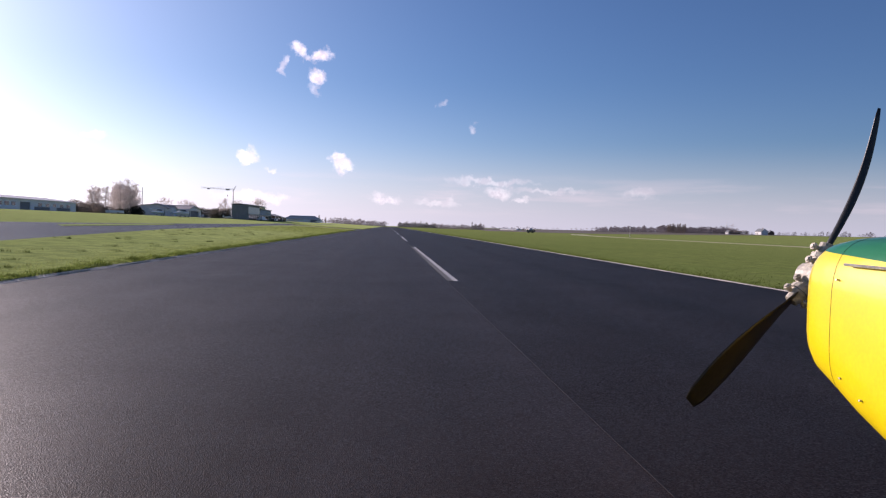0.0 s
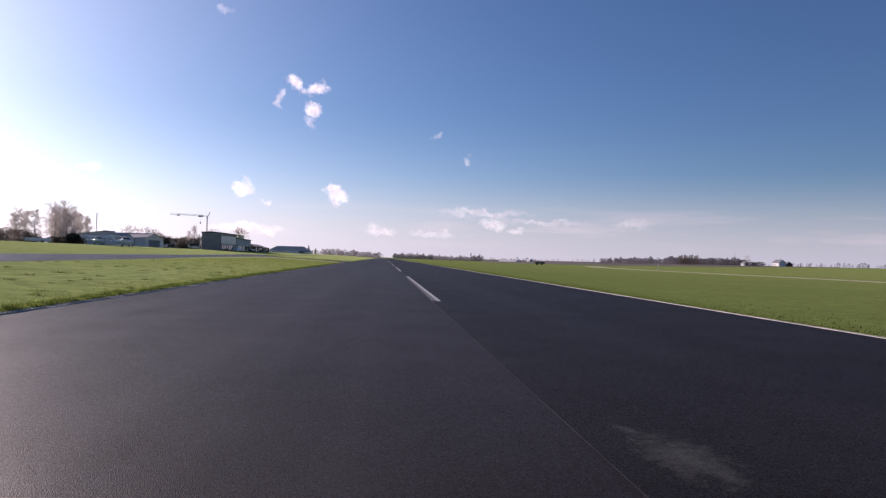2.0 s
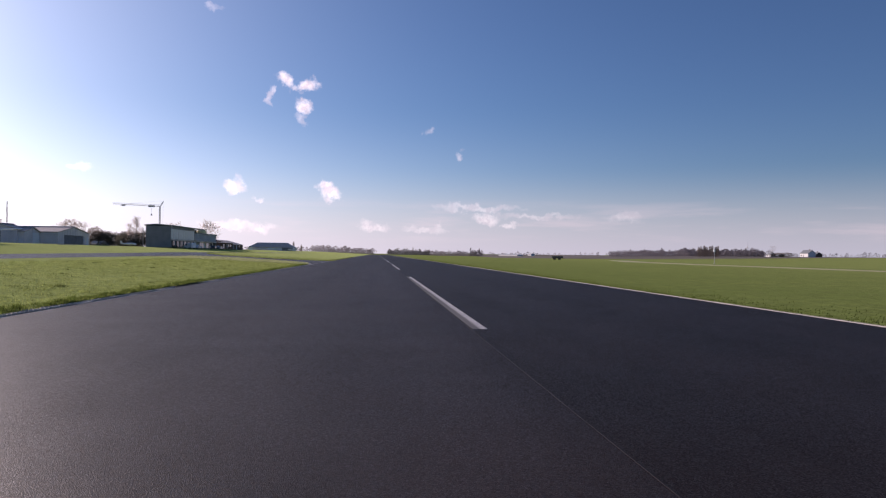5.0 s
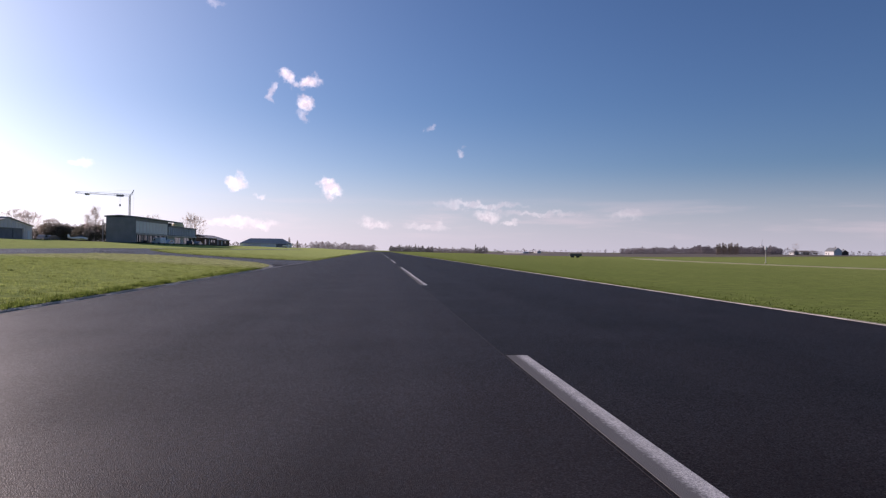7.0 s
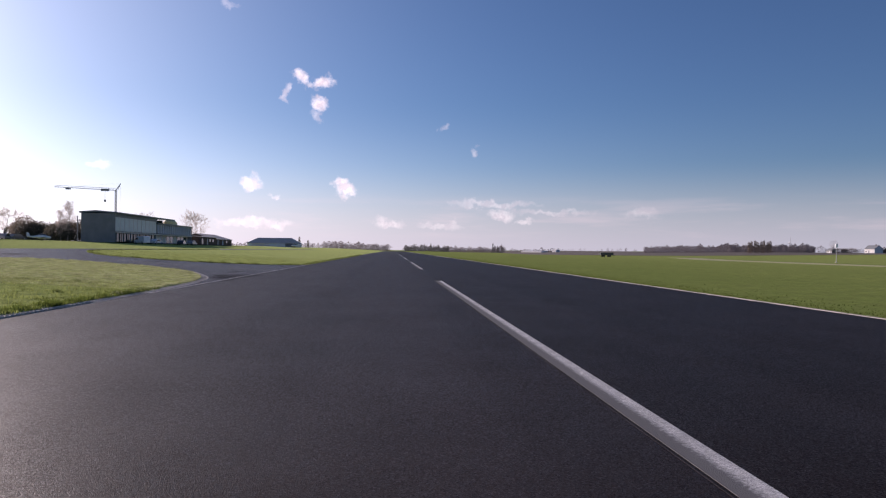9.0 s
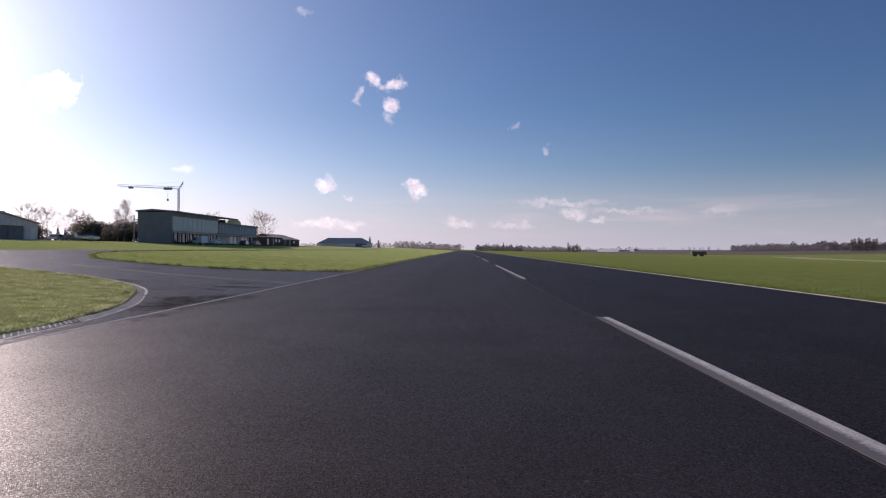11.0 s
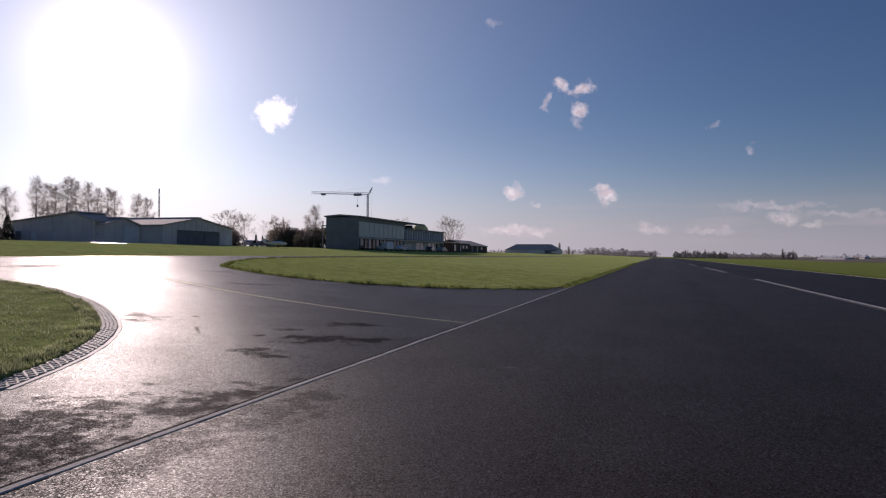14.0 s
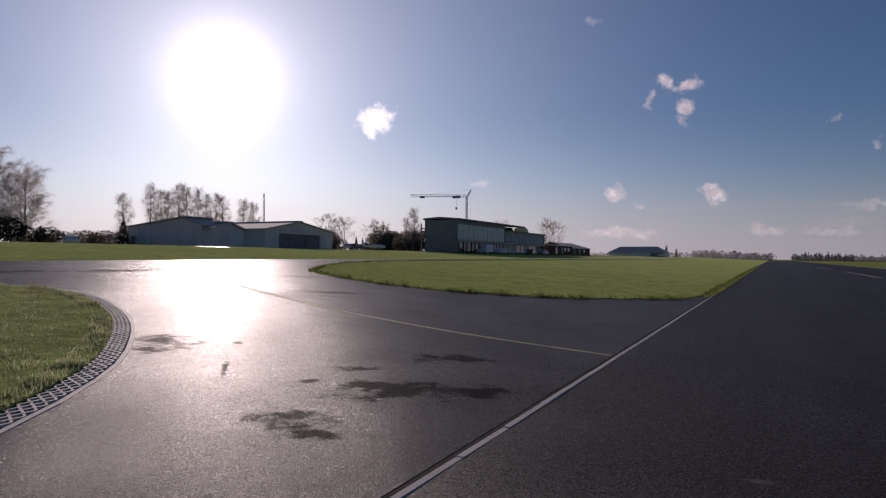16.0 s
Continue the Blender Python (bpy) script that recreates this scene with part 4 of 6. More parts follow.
def make_tree(name, seed, height, crown_r, crown_low, droop, twigs, leaf, bark, twig_mat, label, upright=0.9, leaves=0):
    """A bare or half-bare tree: tapered trunk, forking limbs, and fine twigs at their ends."""
    rnd = random.Random(seed)
    wood, fine = [], []

    def jitter(k):
        return Vector((rnd.uniform(-k, k), rnd.uniform(-k, k), rnd.uniform(-k, k)))

    def grow(p, d, length, r, level):
        steps = 5 if level < 2 else 3
        for s in range(steps):
            q = p + d * (length / steps)
            wood.append((p, q, r, r * 0.72))
            p, r = q, max(0.006, r * 0.72)
            bend = 0.10 if level < 2 else 0.10 - droop * 0.5
            d = (d + jitter(0.16) + Vector((0, 0, bend))).normalized()
            if level < 2 and s >= 1:
                for k in range(1 if level == 0 or s % 2 else 0):
                    cd = (d + jitter(0.75) + Vector((0, 0, 0.12))).normalized()
                    grow(p, cd, length * rnd.uniform(0.34, 0.6), r * 0.6, level + 1)
            elif level == 2:
                for k in range(twigs // 3):
                    td = (d + jitter(0.9) + Vector((0, 0, 0.25 - droop * 1.9 * rnd.random()))).normalized()
                    tl = height * rnd.uniform(0.03, 0.085)
                    e = p + td * tl
                    fine.append((p, e, 0.008, 0.004))
                    m = p.lerp(e, rnd.uniform(0.3, 0.7))
                    fine.append((m, m + (td + jitter(0.8) - Vector((0, 0, droop))).normalized() * tl * 0.7, 0.006, 0.0035))
    p, r = Vector((0, 0, -0.1)), height * 0.017
    n = 10
    for i in range(n):
        q = p + Vector((rnd.uniform(-1, 1) * 0.014 * height, rnd.uniform(-1, 1) * 0.014 * height, height * 0.90 / n))
        r1 = max(0.025, height * 0.017 * (1 - (i + 1) / n) ** 0.8)
        wood.append((p, q, r, r1))
        h = q.z / height
        if h >= crown_low:
            rel = (h - crown_low) / (1 - crown_low)
            prof = 0.30 + 0.60 * math.sin(math.pi * (0.30 + 0.62 * rel))
            turn = rnd.uniform(0, 2 * math.pi)
            for k in range(3):
                a = turn + k * 2.1 + rnd.uniform(-0.5, 0.5)
                d = Vector((math.cos(a), math.sin(a), upright * rnd.uniform(0.7, 1.5) * (0.45 + 0.75 * rel))).normalized()
                grow(p.lerp(q, rnd.random()), d, crown_r * prof * rnd.uniform(0.65, 1.15), max(0.03, r1 * 0.5), 0)
        p, r = q, r1
    root = thing(name, 0, 0, 0, label, "tree")
    v, f = branch_mesh(wood, 4)
    part("trunk", raw_mesh("trunk", v, f), bark, root)
    v, f = [], []
    for p0, p1, r0, r1 in fine:
        s = (p1 - p0).cross(Vector((rnd.uniform(-1, 1), rnd.uniform(-1, 1), rnd.uniform(-1, 1))))
        if s.length < 1e-6:
            continue
        s.normalize()
        k = len(v)
        v += [p0 - s * r0, p0 + s * r0, p1 + s * r1, p1 - s * r1]
        f.append((k, k + 1, k + 2, k + 3))
    for i in range(leaves):
        p0, p1, _, _ = fine[rnd.randrange(len(fine))]
        c = p1 + jitter(0.15)
        a, b2 = jitter(leaf), jitter(leaf)
        k = len(v)
        v += [c, c + a, c + b2]
        f.append((k, k + 1, k + 2))
    part("crown", raw_mesh("crown", v, f), twig_mat, root)
    return root


def leaf_cloud(rnd, lobes, count, size):
    """Small leaves on and in a few uneven lobes: (x, y, z, rx, ry, rz)."""
    v, f = [], []
    vol = [l[3] * l[4] + l[4] * l[5] + l[3] * l[5] for l in lobes]
    for i in range(count):
        l = rnd.choices(lobes, vol)[0]
        d = Vector((rnd.gauss(0, 1), rnd.gauss(0, 1), rnd.gauss(0, 1))).normalized()
        k = 0.55 + 0.5 * rnd.random() ** 0.5
        k *= 1 + 0.35 * noise.noise(d * 2.3 + Vector((l[0], l[1], l[2])))
        c = Vector((l[0] + d.x * l[3] * k, l[1] + d.y * l[4] * k, max(0.05, l[2] + d.z * l[5] * k)))
        a, b = [Vector((rnd.uniform(-1, 1), rnd.uniform(-1, 1), rnd.uniform(-1, 1))) * size for _ in range(2)]
        n0 = len(v)
        v += [c - (a + b) / 3, c + a * 0.8, c + b * 0.8]
        f.append((n0, n0 + 1, n0 + 2))
    return v, f


def make_bush(name, seed, lobes, count, size, mat, label, category="bush", stem=0.12):
    rnd = random.Random(seed)
    root = thing(name, 0, 0, 0, label, category)
    bm = bmesh.new()
    for l in lobes:
        rod(bm, (0, 0, -0.1), (l[0], l[1], max(0.4, l[2])), stem, stem * 0.5)
    part("stem", bm, M_BARK, root)
    v, f = leaf_cloud(rnd, lobes, count, size)
    part("foliage", raw_mesh("foliage", v, f), mat, root)
    return root


def spread_copies(template, places, group=""):
    """The template goes to the first place, copies to the rest: x, y, scale across, scale up, turn."""
    if group:
        tagged(template, group=group)
    first = True
    for x, y, s, sz, turn in places:
        m = pose(x, y, land(x, y) - 0.03, 0, 0, turn) @ Matrix.Diagonal((s, s, sz, 1))
        if first:
            template.matrix_basis = m
            first = False
        else:
            c = copy_thing(template, Matrix.Identity(4))
            c.matrix_basis = m


birch = make_tree("birch_tree", 3, 12.0, 2.5, 0.10, 0.55, 15, 0.04, M_BIRCH, M_TWIG, "tall bare birch tree with drooping fine twigs", upright=1.9)
birch_b = make_tree("birch_tree", 8, 11.0, 2.2, 0.12, 0.50, 15, 0.04, M_BIRCH, M_TWIG, "slender bare birch tree with pale trunk", upright=2.1)
broad = make_tree("bare_tree", 21, 9.0, 3.4, 0.28, 0.05, 18, 0.05, M_BARK, M_TWIG, "bare round-crowned deciduous tree in winter", upright=0.6)
weeping = make_tree("birch_tree", 33, 13.0, 4.6, 0.08, 0.5, 33, 0.05, M_BIRCH, M_TWIG, "large dense birch clump with brownish twigs", upright=1.1, leaves=500)

spread_copies(weeping, [(-96, 211.2, 0.92, 0.71, 20), (-99, 208.5, 1.0, 0.84, 140), (-94.5, 206, 0.90, 0.85, 220), (-102, 214.5, 0.75, 0.70, 75), (-104, 198.5, 0.8, 0.66, 260)], "birches beside the hangars")
spread_copies(birch, [(-117, 249.8, 1.0, 1.04, 0), (-117, 254.3, 1.15, 0.96, 70), (-118, 257.5, 1.15, 1.10, 160), (-117, 261.3, 1.05, 1.06, 250), (-81.6, 291.5, 1.0, 0.80, 200), (-119, 266.1, 1.0, 1.0, 310), (-119, 278.1, 1.15, 0.98, 20)], "birches behind the hangars")
spread_copies(birch_b, [(-119, 253.7, 1.1, 1.04, 40), (-120, 261.8, 1.1, 1.20, 120), (-114, 241.2, 1.1, 0.86, 200), (-117, 266.6, 1.0, 1.08, 15), (-121, 283.4, 1.05, 1.02, 60), (-119, 271.3, 1.1, 1.05, 190), (-83.6, 292.6, 0.7, 0.66, 100), (-103, 194.5, 1.25, 0.70, 80), (-102, 202.5, 1.2, 0.86, 230), (-106, 205.0, 1.3, 0.84, 330)], "slender birches behind the hangars")
spread_copies(broad, [(-97.6, 281.9, 1.0, 0.84, 0), (-95.8, 285.2, 0.75, 0.79, 90), (-92, 440, 1.5, 1.45, 30), (-91, 424, 1.2, 1.5, 170), (-131, 356, 1.5, 1.15, 200), (-112, 303, 0.8, 0.7, 45), (-108, 297, 0.8, 0.55, 145), (-96, 385, 1.2, 1.2, 290)], "bare trees round the buildings")

hedge = make_bush("evergreen_hedge", 5, [(0, 0, 1.9, 2.6, 3.0, 2.2), (0.5, 4.2, 2.2, 2.6, 3.0, 2.6), (0, 8.4, 2.1, 2.4, 3.0, 2.2), (-0.4, 12.0, 2.4, 2.4, 2.6, 2.4)], 8000, 0.27, M_LEAF_DARK, "dark dense evergreen hedge beside the terminal", "hedge")
spread_copies(hedge, [(-109, 319.5, 1.0, 1.16, -128), (-99.5, 312, 1.0, 1.08, -128), (-90, 304.5, 1.0, 1.12, -128), (-88, 297.5, 0.75, 0.95, -128)])
shrub = make_bush("brown_bush", 6, [(0, 0, 2.0, 3.2, 3.0, 2.4), (1.5, 2.8, 1.6, 2.2, 2.4, 1.8)], 5200, 0.24, M_LEAF_BROWN, "large brownish rounded winter bush", "bush")
spread_copies(shrub, [(-103, 313, 1.0, 1.55, 10), (-99, 282, 1.1, 1.0, 75), (-94, 276, 0.9, 0.85, 10), (-108, 232.5, 1.1, 0.62, 60), (-108, 228.5, 0.8, 0.60, 0), (-112, 224, 0.9, 0.5, 130), (-105, 222.5, 0.7, 0.5, 30), (-99, 168, 0.9, 0.8, 20), (-100, 175, 1.1, 0.95, 110), (-99, 183, 1.0, 0.85, 200), (-100, 191, 1.0, 0.8, 300)], "brown bushes by the apron")
dark_bush = make_bush("dark_bush", 9, [(0, 0, 1.4, 1.8, 2.4, 1.6), (0.4, -2.6, 2.4, 1.8, 2.0, 1.8), (0, 2.6, 1.5, 1.7, 1.6, 1.3)], 3600, 0.26, M_LEAF_BLACK, "dark evergreen bushes below the birches", "bush")
spread_copies(dark_bush, [(-94, 210.5, 1.05, 0.82, 0), (-95, 204.5, 1.0, 0.78, 100)])
conifer = make_bush("conifer", 12, [(0, 0, 0.8, 1.2, 1.2, 0.9), (0, 0, 2.0, 0.9, 0.9, 1.1), (0, 0, 3.2, 0.55, 0.55, 1.1), (0, 0, 4.2, 0.25, 0.25, 0.8)], 1500, 0.22, M_LEAF_BLACK, "small dark conical conifer beside the hangar", "conifer")
spread_copies(conifer, [(-104, 232.9, 0.9, 1.0, 0), (-103, 301, 0.6, 0.8, 40), (-103, 304, 0.5, 0.75, 80)])
poplar = make_bush("poplar", 15, [(0, 0, 2.0, 0.7, 0.7, 2.0), (0, 0, 4.6, 0.8, 0.8, 2.2), (0, 0, 7.2, 0.55, 0.55, 1.9)], 900, 0.32, M_LEAF_BROWN, "slim upright poplar with a narrow crown", "poplar")
spread_copies(poplar, [(-67.0, 600, 1.1, 0.84, 0), (-61.0, 600, 1.0, 0.62, 30)])
bare_poplar = make_bush("poplar", 41, [(0, 0, 2.2, 1.2, 1.2, 2.2), (0, 0, 5.4, 1.4, 1.4, 2.6), (0, 0, 8.4, 1.1, 1.1, 2.2)], 1300, 0.42, M_LEAF_BROWN, "slim olive-brown poplar in a tight row", "poplar")
spread_copies(bare_poplar, [(316 + 2.9 * k, 703 + (k % 2), 1.0, 0.95 + 0.06 * ((k * 7) % 3), 40 * k) for k in range(8)], "row of poplars")


def woods(name, az0, az1, dist, h0, h1, count, mat, label, spiky=0.0, seed=0, depth=60.0):
    """A far belt of trees: every crown is a loose heap of small leaves."""
    rnd = random.Random(seed)
    v, f = [], []
    for i in range(count):
        a = radians(az0 + (az1 - az0) * (i + rnd.random()) / count)
        d = dist + rnd.uniform(-depth, depth)
        cx, cy = -2 - math.sin(a) * d, 92 + math.cos(a) * d
        base = land(cx, cy)
        h = rnd.uniform(h0, h1) * (0.75 + 0.5 * noise.noise((i * 0.37, seed * 1.7, 0.5)) + 0.25)
        wd = h * rnd.uniform(0.35, 0.65)
        spike = rnd.random() < spiky
        for k in range(110):
            z = rnd.random()
            rr = wd * (1.05 - z) * 0.55 if spike else wd * math.sqrt(max(0.03, 1 - (2 * z - 0.9) ** 2))
            t = rnd.uniform(0, 2 * math.pi)
            c = Vector((cx + math.cos(t) * rr * rnd.random() ** 0.4, cy + math.sin(t) * rr * rnd.random() ** 0.4, base + z * h * (1.25 if spike else 1)))
            s = h * 0.10
            p, q = [Vector((rnd.uniform(-1, 1), rnd.uniform(-1, 1), rnd.uniform(-1, 1))) * s for _ in range(2)]
            n0 = len(v)
            v += [c - (p + q) / 3, c + p, c + q]
            f.append((n0, n0 + 1, n0 + 2))
    return tagged(part(name, raw_mesh(name, v, f), mat), label, "woods", kind="stuff")


woods("far_trees", 5.5, 0.3, 900, 5.0, 8.5, 80, M_WOOD_FAR, "distant bare trees beyond the runway end", seed=1)
woods("far_trees", 16.0, 5.5, 1000, 4.0, 7.0, 90, M_WOOD_FAR, "distant low trees on the horizon", seed=11)
woods("far_conifers", -1.0, -4.6, 880, 4.5, 6.8, 90, M_WOOD_DARK, "distant dark conifers beyond the runway end", 0.15, 2)
woods("far_trees", -4.2, -9.2, 950, 5.0, 7.5, 100, M_WOOD_FAR, "distant mixed trees on the horizon", 0.2, 3)
woods("far_conifers", -8.2, -9.0, 900, 7.0, 8.5, 5, M_WOOD_DARK, "distant dark clump of trees", 0.1, 4)
woods("far_trees", -9.2, -14.5, 1100, 3.0, 6.0, 34, M_WOOD_FAR, "distant sparse trees and hedges", 0.0, 5)
woods("far_trees", -14.5, -20.0, 1200, 2.0, 5.0, 16, M_WOOD_FAR, "distant hedgerow on the horizon", 0.0, 6)
woods("far_wood", -20.2, -25.5, 900, 5.0, 7.0, 140, M_WOOD_FAR, "distant mauve-brown bare wood on a rise", 0.0, 7, 90.0)
woods("far_wood", -25.5, -32.0, 900, 6.0, 8.0, 260, M_WOOD_FAR, "distant taller mauve-brown wood behind the poplars", 0.0, 12, 90.0)
woods("far_trees", -32.0, -46.0, 900, 3.0, 6.0, 60, M_WOOD_FAR, "distant trees and hedges behind the houses", 0.0, 8)
woods("far_trees", 60.0, 16.0, 900, 5.0, 9.0, 120, M_WOOD_FAR, "distant bare trees behind the hangars", 0.0, 9)
woods("far_trees", 100.0, 60.0, 500, 5.0, 9.0, 60, M_WOOD_FAR, "distant bare trees behind the apron", 0.0, 10)


# ---- the terminal building ----
def terminal_building():
    """Front at local x = 0 facing the runway, running along local y from 0 to 64."""
    t = thing("terminal_building", -70.0, 290.6, 3.0, "dark modern airfield terminal with a tall glass front and overhanging roof", "building")
    part("south_wall", boxes((-8.0, 0.0, 0.0, 0.35, -0.2, 6.9)), M_DARK, t, "dark clad end wall")
    part("rear_wall", boxes((-8.0, -7.7, 0.35, 63.7, -0.2, 6.9)), M_DARK, t)
    part("north_wall", boxes((-8.0, 0.0, 63.7, 64.0, -0.2, 5.4)), M_DARK, t)
    part("upper_end_wall", boxes((-7.7, -2.5, 42.0, 42.3, 5.4, 6.9)), M_DARK, t)
    part("floor_slab", boxes((-7.7, 0.25, 0.35, 63.7, 2.15, 2.5)), M_CONCRETE, t, "grey concrete floor edge")
    part("inner_wall", boxes((-3.2, -3.0, 0.35, 30.0, -0.1, 2.15)), M_DARK, t, "dark recessed ground floor wall")
    for k in range(7):
        part("column", boxes((-0.35, -0.05, 1.2 + 4.6 * k, 1.5 + 4.6 * k, -0.1, 2.15)), M_DARK, t)
    for k in range(6):
        y0 = 1.55 + 4.6 * k
        part("ground_pane", boxes((-0.75, -0.70, y0, y0 + 4.2, 0.0, 2.1)), M_GLASS, t, "dark ground floor glazing")
    # tall glazing in bays
    for k in range(10):
        y0 = 0.6 + k * 2.9
        # opaque pale panes, their reflection painted as base colour
        part("glass_pane", boxes((-0.18, -0.12, y0 + 0.06, y0 + 2.84, 2.62, 6.0)), M_PANE_PALE, t, "glass pane with a pale reflection in its colour")
        part("mullion", boxes((-0.2, -0.08, y0 - 0.03, y0 + 0.03, 2.5, 6.1)), M_SHEET, t)
    part("transom", boxes((-0.2, 0.02, 0.4, 29.7, 6.0, 6.25)), M_DARK, t)
    part("fascia", boxes((-0.3, 0.0, 0.35, 29.7, 6.25, 6.9)), M_DARK, t)
    part("return_wall", boxes((-3.0, -0.05, 29.7, 30.0, 2.5, 6.9)), M_DARK, t)
    # roof slab, highest over the end wall
    bm = bmesh.new()
    prism(bm, [(-8.4, 6.95), (-4.5, 7.2), (0.7, 6.9), (0.7, 7.2), (-4.5, 7.6), (-8.4, 7.3)], -0.25, 44.0)
    part("roof", bm, M_DARK, t, "thick dark overhanging roof slab")
    part("balcony_post", boxes((-9.0, -8.8, 0.1, 0.3, 0.0, 6.2)), M_STEEL, t)
    part("balcony", boxes((-9.1, -8.0, 0.0, 3.0, 5.0, 5.2)), M_STEEL, t)
    # lower wing with upright fins
    part("wing_wall", boxes((-2.9, -0.9, 30.0, 63.7, 2.5, 5.3)), M_GLASS, t, "dark glazed band of the lower wing")
    part("wing_roof", boxes((-8.2, 0.3, 30.0, 64.3, 5.32, 5.7)), M_DARK, t)
    part("wing_sill", boxes((-0.9, 0.2, 30.0, 64.0, 2.5, 2.7)), M_DARK, t)
    for k in range(16):
        part("fin", boxes((-0.6, 0.05, 31.0 + 2.08 * k, 31.35 + 2.08 * k, 2.7, 5.32)), M_SHEET_PALE, t, "pale upright fin")
    part("wing_ground_wall", boxes((-1.6, -1.3, 30.0, 63.7, -0.1, 2.15)), M_SHEET, t)
    for k in range(9):
        y0 = 31.5 + 3.5 * k
        part("door", boxes((-1.3, -1.22, y0, y0 + (2.2 if k % 3 else 2.8), 0.0, 2.0)), M_WHITE if k in (0, 1, 2, 5) else M_GLASS, t, "white panel door" if k in (0, 1, 2, 5) else "dark glass door")
    # rooftop dome-like plant enclosure
    bm = bmesh.new()
    rings = []
    for i in range(5):
        a = i / 4 * math.pi / 2
        rings.append([(-2.4 + 1.8 * math.cos(a) * math.cos(b), 49 + 4.6 * math.cos(a) * math.sin(b), 5.7 + 1.8 * math.sin(a) ** 0.7) for b in [2 * math.pi * j / 14 for j in range(14)]][: 14])
    rings[-1] = [(-2.4 + 0.2 * math.cos(2 * math.pi * j / 14), 49 + 0.4 * math.sin(2 * math.pi * j / 14), 7.5) for j in range(14)]
    part("roof_plant", loft(bm, rings), M_OCHRE, t, "ochre rounded rooftop enclosure")
    return t


terminal_building()


# ---- hangars ----
def hangar(x, y, z, width, depth, eave, ridge, label, ridge_at=0.5, door=None, wall=M_SHEET, roof=M_ROOF, small=None, ribs=True, turn=0.0):
    """Gable end at local x = 0 facing the runway, along local y; depth runs back."""
    t = thing("hangar", x, y, z, label, "hangar", turn=turn)
    bm = bmesh.new()
    prof = [(0.0, -0.3), (width, -0.3), (width, eave), (width * ridge_at, ridge), (0.0, eave)]
    d0, d1, dh = door or (0, 0, 0)
    if door:
        part("front_wall", prism_x(bmesh.new(), [(0, -0.3), (d0, -0.3), (d0, dh), (d1, dh), (d1, -0.3), (width, -0.3), (width, eave), (width * ridge_at, ridge), (0, eave)], -0.3, 0.0), wall, t, "corrugated grey gable wall")
        n = max(2, int((d1 - d0) / 3.2))
        for k in range(n):
            w = (d1 - d0) / n
            part("gate_panel", boxes((-0.38 - 0.09 * (k % 2), -0.31 - 0.09 * (k % 2), d0 + k * w + 0.02, d0 + (k + 1) * w - 0.02, -0.1, dh)), M_GATE, t, "dark sliding gate panel")
    else:
        part("front_wall", prism_x(bm, prof, -0.3, 0.0), wall, t, "corrugated grey gable wall")
    part("rear_wall", prism_x(bmesh.new(), prof, -depth, -depth + 0.3), wall, t)
    part("side_wall", boxes((-depth + 0.3, -0.3, 0.0, 0.3, -0.3, eave)), wall, t)
    part("side_wall", boxes((-depth + 0.3, -0.3, width - 0.3, width, -0.3, eave)), wall, t)
    r = width * ridge_at
    part("roof_slope", prism_x(bmesh.new(), [(-0.4, eave - 0.05), (r, ridge + 0.02), (r, ridge + 0.25), (-0.4, eave + 0.15)], -depth - 0.3, 0.35), roof, t)
    part("roof_slope", prism_x(bmesh.new(), [(r, ridge + 0.02), (width + 0.4, eave - 0.05), (width + 0.4, eave + 0.15), (r, ridge + 0.25)], -depth - 0.3, 0.35), roof, t)
    part("ridge_cap", prism_x(bmesh.new(), [(r - 1.0, ridge + 0.12), (r + 1.0, ridge + 0.12), (r + 0.7, ridge + 0.34), (r - 0.7, ridge + 0.34)], -depth - 0.2, 0.2), roof, t)
    if ribs:
        k = 0.8
        while k < width:
            top = eave + (ridge - eave) * (k / r if k < r else (width - k) / (width - r)) - 0.15
            low = dh + 0.02 if door and d0 - 0.1 < k < d1 + 0.1 else 0.0
            if top > low + 0.2:
                part("rib", boxes((0.0, 0.05, k - 0.05, k + 0.05, low, top)), wall, t)
            k += 1.6
    for w0, w1, z0, z1, m in small or ():
        part("door" if z0 < 0.2 else "window", boxes((0.003, 0.09, w0, w1, z0, z1)), m, t)
    return t


hangar(-86, 246.6, 3.05, 19.8, 18, 3.2, 4.75, "grey corrugated hangar with a wide dark sliding gate", 0.47, (3.6, 15.8, 2.6), small=((17.6, 18.8, 0.0, 2.1, M_SHEET_PALE),))
hangar(-90.5, 238.6, 3.05, 7.9, 10, 3.0, 4.1, "grey corrugated hangar with a pale roller door", 0.55, None, small=((4.2, 7.5, 0.0, 2.9, M_SHEET_PALE),))
hangar(-109.5, 238.2, 3.0, 17.5, 6, 3.6, 4.95, "broad grey corrugated hangar with a low gable", 0.75, None, small=((1.0, 2.0, 0.0, 2.1, M_GATE), (2.6, 3.6, 1.0, 1.9, M_WHITE), (4.4, 5.2, 0.0, 2.0, M_SHEET_PALE)), turn=-90)


